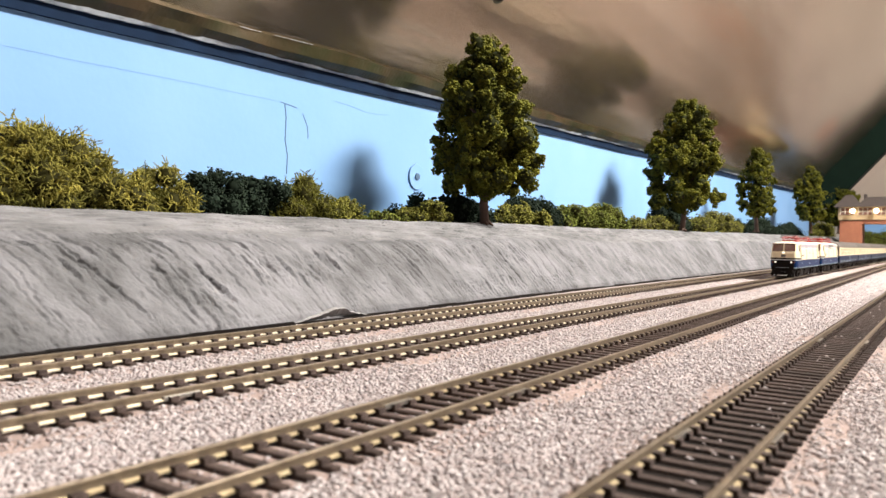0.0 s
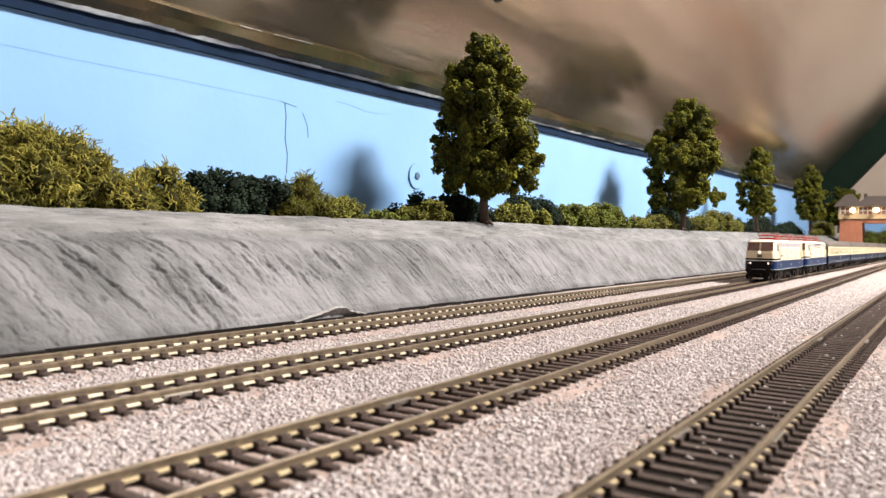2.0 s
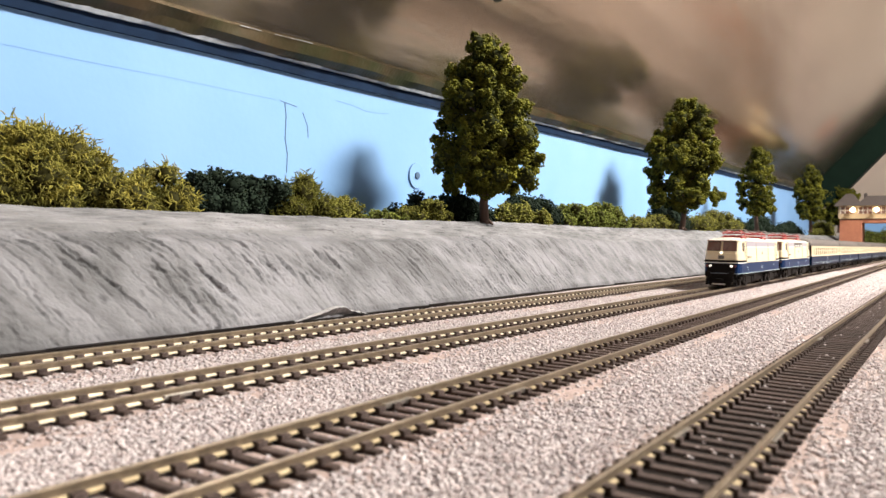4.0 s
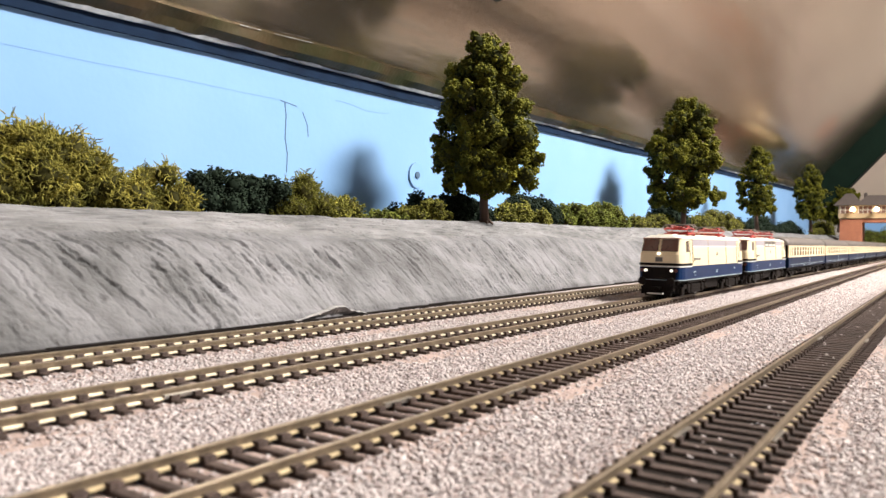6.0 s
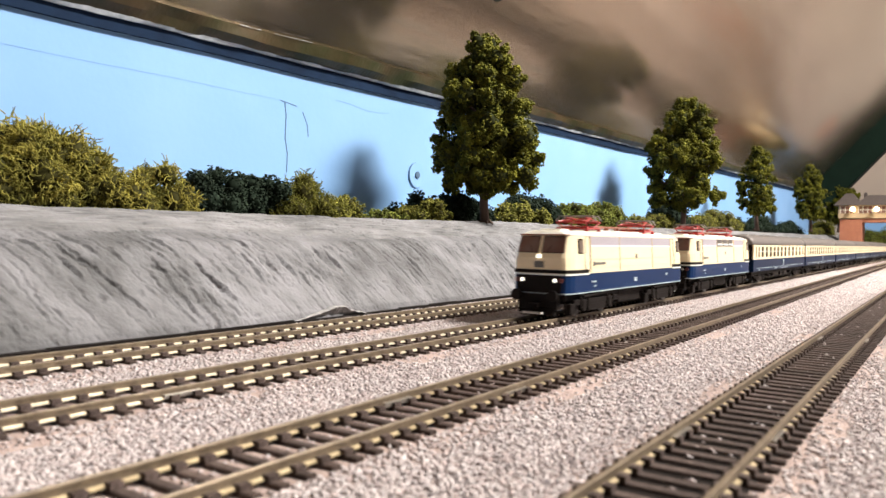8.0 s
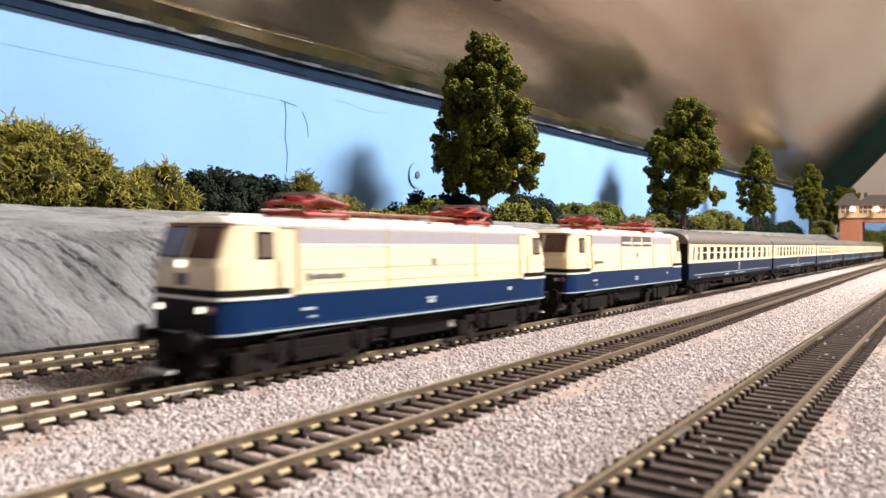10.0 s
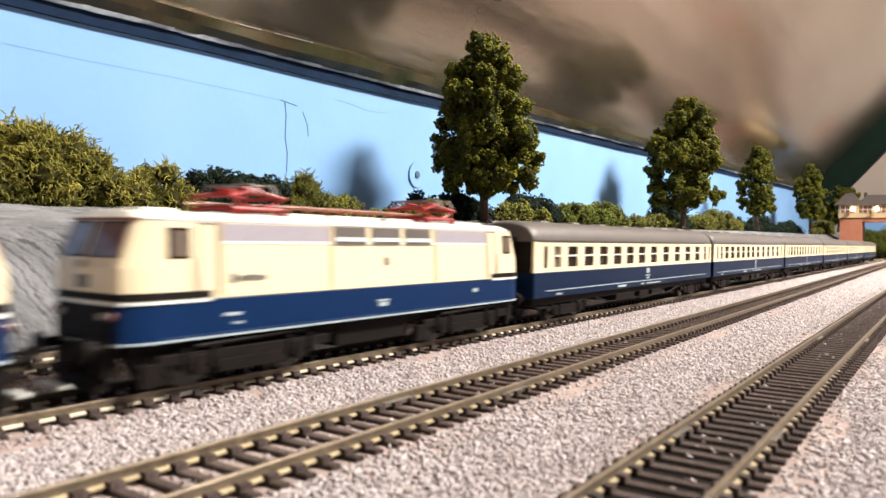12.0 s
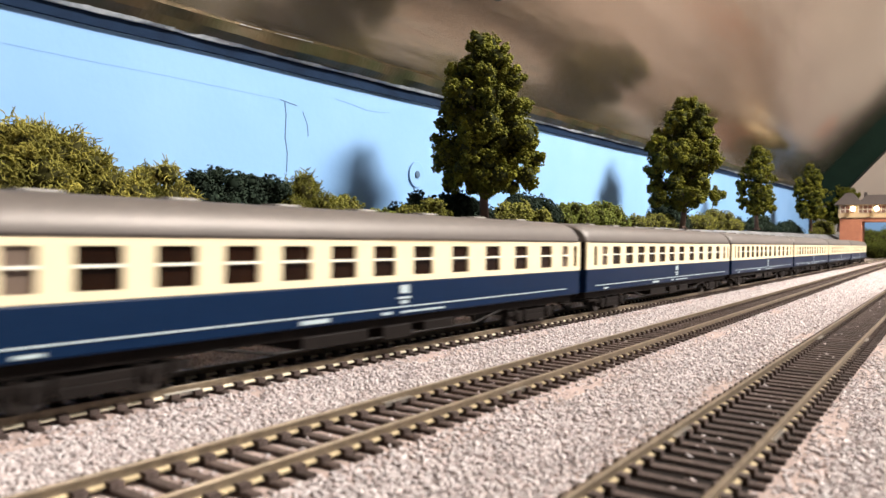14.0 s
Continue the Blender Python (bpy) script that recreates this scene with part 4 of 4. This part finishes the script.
def tree(at, height, half, seed, density=1.0, profile=None):
    rnd = np.random.RandomState(seed)
    tr = thing("tree", "tall model tree with olive-green foam foliage on the bank", "tree", "model trees on the bank", at)
    trunk_h = height * 0.20
    pts = [(0.0015 * math.sin(k * 1.7 + seed), 0.0015 * math.cos(k * 1.3 + seed), height * 0.82 * k / 7) for k in range(8)]
    s = Shape().tube(pts, [0.0044 - 0.0004 * k for k in range(8)], 10)
    for k in range(9):
        a = 2.4 * k + seed
        z = trunk_h + height * 0.055 * k
        s.tube([(0, 0, z), (math.cos(a) * half * 0.35, math.sin(a) * half * 0.35, z + height * 0.05), (math.cos(a) * half * 0.7, math.sin(a) * half * 0.7, z + height * 0.07)], [0.0018, 0.0013, 0.0008], 6)
    for k in range(5):
        a = 1.25 * k + seed
        s.tube([(0, 0, 0.006), (math.cos(a) * 0.007, math.sin(a) * 0.007, 0.0)], [0.0022, 0.0009], 5)
    part("trunk", s, M_TRUNK, tr, "brown trunk with limbs", smooth=True)
    prof = profile or [(0.235, 0.55), (0.265, 0.93), (0.34, 0.98), (0.44, 0.95), (0.54, 1.0), (0.64, 0.93), (0.74, 0.82), (0.83, 0.66), (0.90, 0.46), (0.955, 0.24)]
    blobs = []
    for f, w in prof:
        n = max(3, int(12 * w))
        for k in range(n):
            if rnd.uniform() < 0.10:
                continue
            a = 2 * math.pi * (k + rnd.uniform(-0.35, 0.35)) / n + f * 9
            rad = half * w * rnd.uniform(0.50, 1.0)
            blobs.append(((math.cos(a) * rad, math.sin(a) * rad, height * (f + rnd.uniform(-0.035, 0.035))), half * rnd.uniform(0.13, 0.29)))
        if w > 0.3:
            blobs.append(((0, 0, height * f), half * 0.42 * w))
    crumbs = []
    for c, r in blobs:
        for d in rnd.normal(size=(8, 3)):
            d = d / np.linalg.norm(d)
            crumbs.append((tuple(np.array(c) + d * r * rnd.uniform(0.75, 1.0)), r * rnd.uniform(0.26, 0.44)))
    # shade between the clumps is painted as darker lumps inside the crown
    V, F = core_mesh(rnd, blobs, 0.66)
    tagged(part("inner_crown", fast_mesh("inner_crown", V, F), M_CORE, tr, "inner foliage darkened in place of shade"), kind="stuff")
    P, N = blob_points(rnd, blobs, 1100000 * density)
    P2, N2 = blob_points(rnd, crumbs, 3400000 * density)
    P, N = np.concatenate([P - N * 0.0012, P2]), np.concatenate([N, N2])
    V, F = flakes(rnd, P, N, 0.00145 / density ** 0.4, 1.25)
    tagged(part("crown", fast_mesh("crown", V, F), M_TREE, tr, "clumped olive foam foliage"), kind="stuff")
    return tr


def bush(at, width, depth, height, material, label, seed, density=1.0, wiry=False, lumps=None):
    rnd = np.random.RandomState(seed)
    bu = thing("bush", label, "bush", "lichen bushes along the sky board", at)
    blobs = []
    n = lumps or max(7, int(width * 260))
    for k in range(n):
        y = rnd.uniform(-0.46, 0.46)
        crown = math.sqrt(max(0.05, 1 - (2 * y) ** 2)) * rnd.uniform(0.72, 1.0)
        r = height * rnd.uniform(0.20, 0.30)
        blobs.append(((rnd.uniform(-0.5, 0.5) * depth, y * width, max(r * 0.6, height * crown - r)), r))
        blobs.append(((rnd.uniform(-0.5, 0.5) * depth, y * width, height * crown * 0.4), height * 0.30))
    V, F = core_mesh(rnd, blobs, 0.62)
    # core coloured darker to paint in shade, except in the dark bushes
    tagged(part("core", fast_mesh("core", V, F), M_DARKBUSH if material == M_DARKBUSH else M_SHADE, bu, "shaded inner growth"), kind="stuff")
    if wiry:
        P, N = blob_points(rnd, blobs, 2100000 * density)
        V, F = strands(rnd, P - N * 0.0022, N, 0.0054, 0.00046)
    else:
        P, N = blob_points(rnd, blobs, 2400000 * density)
        V, F = flakes(rnd, P, N, 0.00110 if density > 0.9 else 0.0014, 1.6)
    tagged(part("foliage", fast_mesh("foliage", V, F), material, bu), kind="stuff")
    return bu


tree((-0.338, 0.545, 0.053), 0.163, 0.048, 3)
tree((-0.338, 1.120, 0.059), 0.194, 0.053, 5, 0.45)
tree((-0.338, 1.630, 0.068), 0.174, 0.038, 8, 0.35)
tree((-0.338, 2.345, 0.078), 0.190, 0.044, 13, 0.25)
tree((-0.345, 3.05, 0.088), 0.20, 0.06, 17, 0.2)

for y, w, x, h, m, lab, seed, wiry in (
        (0.135, 0.075, -0.372, 0.033, M_LICHEN, "yellow-green wiry lichen bush", 1, True),
        (0.178, 0.044, -0.372, 0.050, M_LICHEN, "yellow-green wiry lichen bush", 2, True),
        (0.206, 0.048, -0.368, 0.036, M_LICHEN, "yellow-green wiry lichen bush", 3, True),
        (0.240, 0.026, -0.366, 0.030, M_LICHEN, "small yellow-green lichen tuft", 4, True),
        (0.282, 0.070, -0.375, 0.030, M_DARKBUSH, "dark blue-green lichen bush", 5, False),
        (0.318, 0.050, -0.378, 0.031, M_DARKBUSH, "dark blue-green lichen bush", 6, False),
        (0.355, 0.050, -0.366, 0.027, M_OLIVE, "olive lichen bush with a thin sprig", 7, True),
        (0.349, 0.011, -0.372, 0.034, M_OLIVE, "upright thin olive lichen sprig", 27, True),
        (0.388, 0.050, -0.366, 0.021, M_OLIVE, "low olive lichen bush", 8, False),
        (0.430, 0.050, -0.362, 0.010, M_GREEN, "low green lichen bush", 9, False),
        (0.480, 0.050, -0.358, 0.018, M_OLIVE, "small yellow-olive lichen bush", 10, False),
        (0.495, 0.030, -0.378, 0.025, M_DARKBUSH, "dark green lichen sprig", 11, False),
        (0.560, 0.110, -0.385, 0.027, M_DARKBUSH, "dark blue-green lichen bush", 12, False),
        (0.645, 0.075, -0.358, 0.024, M_OLIVE, "yellow-green tufted lichen bush", 13, False),
        (0.720, 0.100, -0.385, 0.034, M_DARKBUSH, "dark blue-green lichen bush", 14, False),
        (0.800, 0.090, -0.375, 0.030, M_GREEN, "mid-green low lichen bush", 15, False),
        (0.875, 0.120, -0.365, 0.029, M_GREEN, "grass-green tufted lichen bush", 16, False),
        (1.055, 0.200, -0.360, 0.023, M_OLIVE, "rounded olive lichen bush", 17, False),
        (1.200, 0.120, -0.385, 0.045, M_DARKBUSH, "dark green lichen bush", 18, False),
        (1.400, 0.320, -0.362, 0.038, M_OLIVE, "rounded yellow-olive lichen bush", 19, False),
        (1.85, 0.42, -0.385, 0.040, M_DARKBUSH, "dark green lichen bush", 20, False),
        (2.25, 0.35, -0.385, 0.036, M_DARKBUSH, "dark green lichen bush", 21, False),
        (2.80, 0.36, -0.362, 0.045, M_OLIVE, "rounded yellow-green lichen bush", 22, False)):
    bush((x, y, bank_top(y) - 0.0040), w, 0.03, h * (1.12 if y < 0.4 else 1.3), m, lab, seed, 1.0 if y < 0.5 else 0.6 if y < 1 else 0.25, wiry, None if w < 0.15 else 26)

bush((-0.205, 2.98, -0.0050), 0.26, 0.10, 0.112, M_GREEN, "green lichen bush on the ballast beyond the bridge", 25, 0.25)


# ---- signal box on its bridge over the tracks ----
def signal_box():
    sb = thing("signal_box", "brick and cream signal box on a bridge, two lamps lit", "signal box", at=(-0.262, 2.62, -0.0046))
    part("pier", Shape().box(-0.032, 0.030, 0, 0.09, 0, 0.128), M_BRICK, sb, "orange-red brick pier", bevel=0.001)
    part("pier", Shape().box(0.36, 0.42, 0, 0.09, 0, 0.128), M_BRICK, sb, "orange-red brick pier", bevel=0.001)
    part("girder", Shape().box(0.030, 0.36, 0.0, 0.012, 0.118, 0.130).box(0.030, 0.36, 0.078, 0.09, 0.118, 0.130).box(0.03, 0.36, 0.012, 0.078, 0.124, 0.130), M_BRICK, sb, "orange bridge girder")
    part("cabin", Shape().box(-0.036, 0.42, -0.004, 0.094, 0.130, 0.172), M_STUCCO, sb, "cream boarded cabin", bevel=0.001)
    for k in range(9):
        x = -0.030 + k * 0.049
        wn = part("window", Shape().box(x, x + 0.040, -0.0055, -0.003, 0.146, 0.168), M_SCREEN, sb, "small-paned cabin window")
        f = Shape()
        for q in range(4):
            f.box(x + q * 0.0128, x + q * 0.0128 + 0.0016, -0.0065, -0.0040, 0.146, 0.168)
        f.box(x, x + 0.040, -0.0065, -0.0040, 0.156, 0.1575)
        part("frame", f, M_OFFWHITE, wn)
    roof = Shape()
    b = len(roof.v)
    for x0, x1, pk in ((-0.048, 0.03, 0.212), (0.012, 0.435, 0.205)):
        b = len(roof.v)
        roof.v += [(x0, -0.016, 0.171), (x1, -0.016, 0.171), (x1, 0.106, 0.171), (x0, 0.106, 0.171), ((x0 + min(x0 + 0.03, x1)) / 2 + 0.012, 0.045, pk), (x1 - 0.03 if x1 < 0.1 else x1 - 0.06, 0.045, pk)]
        roof.f += [tuple(b + i for i in q) for q in ((0, 1, 5, 4), (1, 2, 5), (2, 3, 4, 5), (3, 0, 4), (3, 2, 1, 0))]
    part("roof", roof, M_SLATE, sb, "grey-brown hipped slate roof")
    part("chimney", Shape().box(0.030, 0.039, 0.04, 0.05, 0.19, 0.213), M_SLATE, sb, "grey-brown chimney", bevel=0.0005)
    for x in (0.006, 0.070):
        lm = part("lamp", Shape().tube([(x, -0.004, 0.168), (x, -0.016, 0.170), (x, -0.020, 0.166)], 0.0012, 6), M_BLACK, sb)
        bm = bmesh.new()
        bmesh.ops.create_icosphere(bm, subdivisions=2, radius=0.0075, matrix=Matrix.Translation((x, -0.020, 0.158)))
        me = bpy.data.meshes.new("bulb")
        bm.to_mesh(me)
        bm.free()
        part("bulb", me, M_GLOW, lm, "glowing warm bulb", smooth=True)


signal_box()


# ---- loose ballast between the tracks ----
def ballast():
    rnd = np.random.RandomState(5)
    N = 760000
    y = 0.03 + 1.35 * rnd.uniform(0, 1, N) ** 1.8
    x = rnd.uniform(-0.268, 0.14, N)
    keep = (x > -2.4 * y - 0.02) & (x < 0.012 - 0.04 * y)
    on_track = np.zeros(N, bool)
    bed = np.zeros(N, bool)
    lift = np.zeros(N)
    for x0, lean in TRACKS.values():
        d = np.abs(x - x0 - lean * y)
        spare = (rnd.uniform(0, 1, N) < (0.06 if x0 < -0.15 else 0.10 if x0 < -0.08 else 0.010)) & (np.abs(d - 0.0086) > 0.0026)
        on_track |= (d < 0.0140) & ~spare
        patch = 0.40 + 0.55 * np.sin(y * 23 + x0 * 90) * np.sin(y * 61 + x0 * 300 + 2.0 * (x > x0))
        bed |= (d >= 0.0140) & (d < 0.0215) & (rnd.uniform(0, 1, N) < patch)
        lift = np.where(spare & (d < 0.0112) & (x0 > -0.08), 0.0013, lift)
        lift = np.maximum(lift, np.clip((0.021 - d) / 0.0045, 0, 1) * 0.0008)
    keep &= ~on_track & ~bed
    x, y, lift = x[keep], y[keep], lift[keep]
    n = len(x)
    size = 0.00072 * rnd.uniform(0.5, 1.4, n) * (1 + 0.5 * np.clip(y - 0.3, 0, 1))
    base = np.array([[1, 0, -0.5], [-0.6, 0.9, -0.5], [-0.6, -0.9, -0.5], [0.1, 0.1, 0.8]])
    V = base[None] * rnd.uniform(0.65, 1.4, (n, 4, 3)) + rnd.uniform(-0.3, 0.3, (n, 4, 3))
    a = rnd.uniform(0, 6.28, n)
    c, s = np.cos(a)[:, None], np.sin(a)[:, None]
    V = np.stack([V[..., 0] * c - V[..., 1] * s, V[..., 0] * s + V[..., 1] * c, V[..., 2] * 0.46], -1)
    V = V * size[:, None, None] + np.stack([x, y, -0.0046 + lift + rnd.uniform(0, 0.0007, n)], -1)[:, None]
    F = np.array([[0, 1, 3], [1, 2, 3], [2, 0, 3], [0, 2, 1]])
    F = (F[None] + 4 * np.arange(n)[:, None, None]).reshape(-1, 3)
    tagged(part("ballast", fast_mesh("ballast", V.reshape(-1, 3), F), M_STONE, None, "loose pinkish grey granite ballast grains between the tracks"), category="ballast", kind="stuff")
    for key, (x0, lean) in TRACKS.items():
        s = Shape()
        rows = []
        for i in range(121):
            yy = -0.1 + 3.4 * i / 120
            cx = x0 + lean * yy
            rows.append([(cx - 0.021 + 0.002 * wave(yy * 40, 21), yy, -0.0046), (cx - 0.0165, yy, -0.0036), (cx + 0.0165, yy, -0.0036), (cx + 0.021 + 0.002 * wave(yy * 40, 23), yy, -0.0046)])
        s.rings(rows, close=False, caps=False)
        structure("track_bed", s, M_GLUE, "pinkish glued bed under the sleepers")


ballast()
x0, lean = TRACKS["D"]
web = Shape().rings([[(x0 + lean * y - 0.0112, y, -0.0040), (x0 + lean * y - 0.0112, y, -0.0033), (x0 + lean * y + 0.0112, y, -0.0033), (x0 + lean * y + 0.0112, y, -0.0040)] for y in (-0.12, 1.0, 2.0, 3.3)])
part("web", web, M_BLACK, TRACK_SLEEPERS[3][0], "dark moulded webbing between the rails")

# sleepers near the camera, each on its own
for tr, spots in TRACK_SLEEPERS:
    for x, y, turn in spots:
        ob = part("sleeper", SLEEPER, None, tr)
        ob.matrix_local = pose(x, y, 0, 0, 0, turn)

# ---- what moves ----
# how far the train stands back along its track from its place at 12 s
RUN = [(0.0, 1.099), (0.5, 1.065), (1.0, 1.032), (1.5, 0.998), (2.0, 0.962), (2.5, 0.9255), (3.0, 0.884), (5.5, 0.675), (6.0, 0.630), (6.5, 0.5825), (7.0, 0.537), (7.5, 0.493), (8.0, 0.446),
       (10.5, 0.1795), (11.0, 0.1194), (11.5, 0.0597), (12.0, 0.0), (12.5, -0.0600), (13.0, -0.1225), (13.5, -0.1850), (14.0, -0.2460)]
TRAIN = [(loco_lead, -0.1176), (loco_second, 0.0925)] + [(c, 0.2925 + 0.304 * i) for i, c in enumerate(COACHES)]


def run_at(t):
    for (a, u), (b, v) in zip(RUN, RUN[1:]):
        if t <= b:
            return u + (v - u) * (t - a) / (b - a)
    return RUN[-1][1]


def motions():
    for ob, start in TRAIN:
        walk(ob, [(t, pose(XB, start + s, -0.0005 if ob is loco_lead else 0.0)) for t, s in RUN])
    times = [i / FPS for i in range(int(14.0 * FPS) + 1)]
    for w, r, (x, y, z) in WHEELS:
        walk(w, [(t, pose(x, y, z, math.degrees((RUN[0][1] - run_at(t)) / r))) for t in times])


motions()
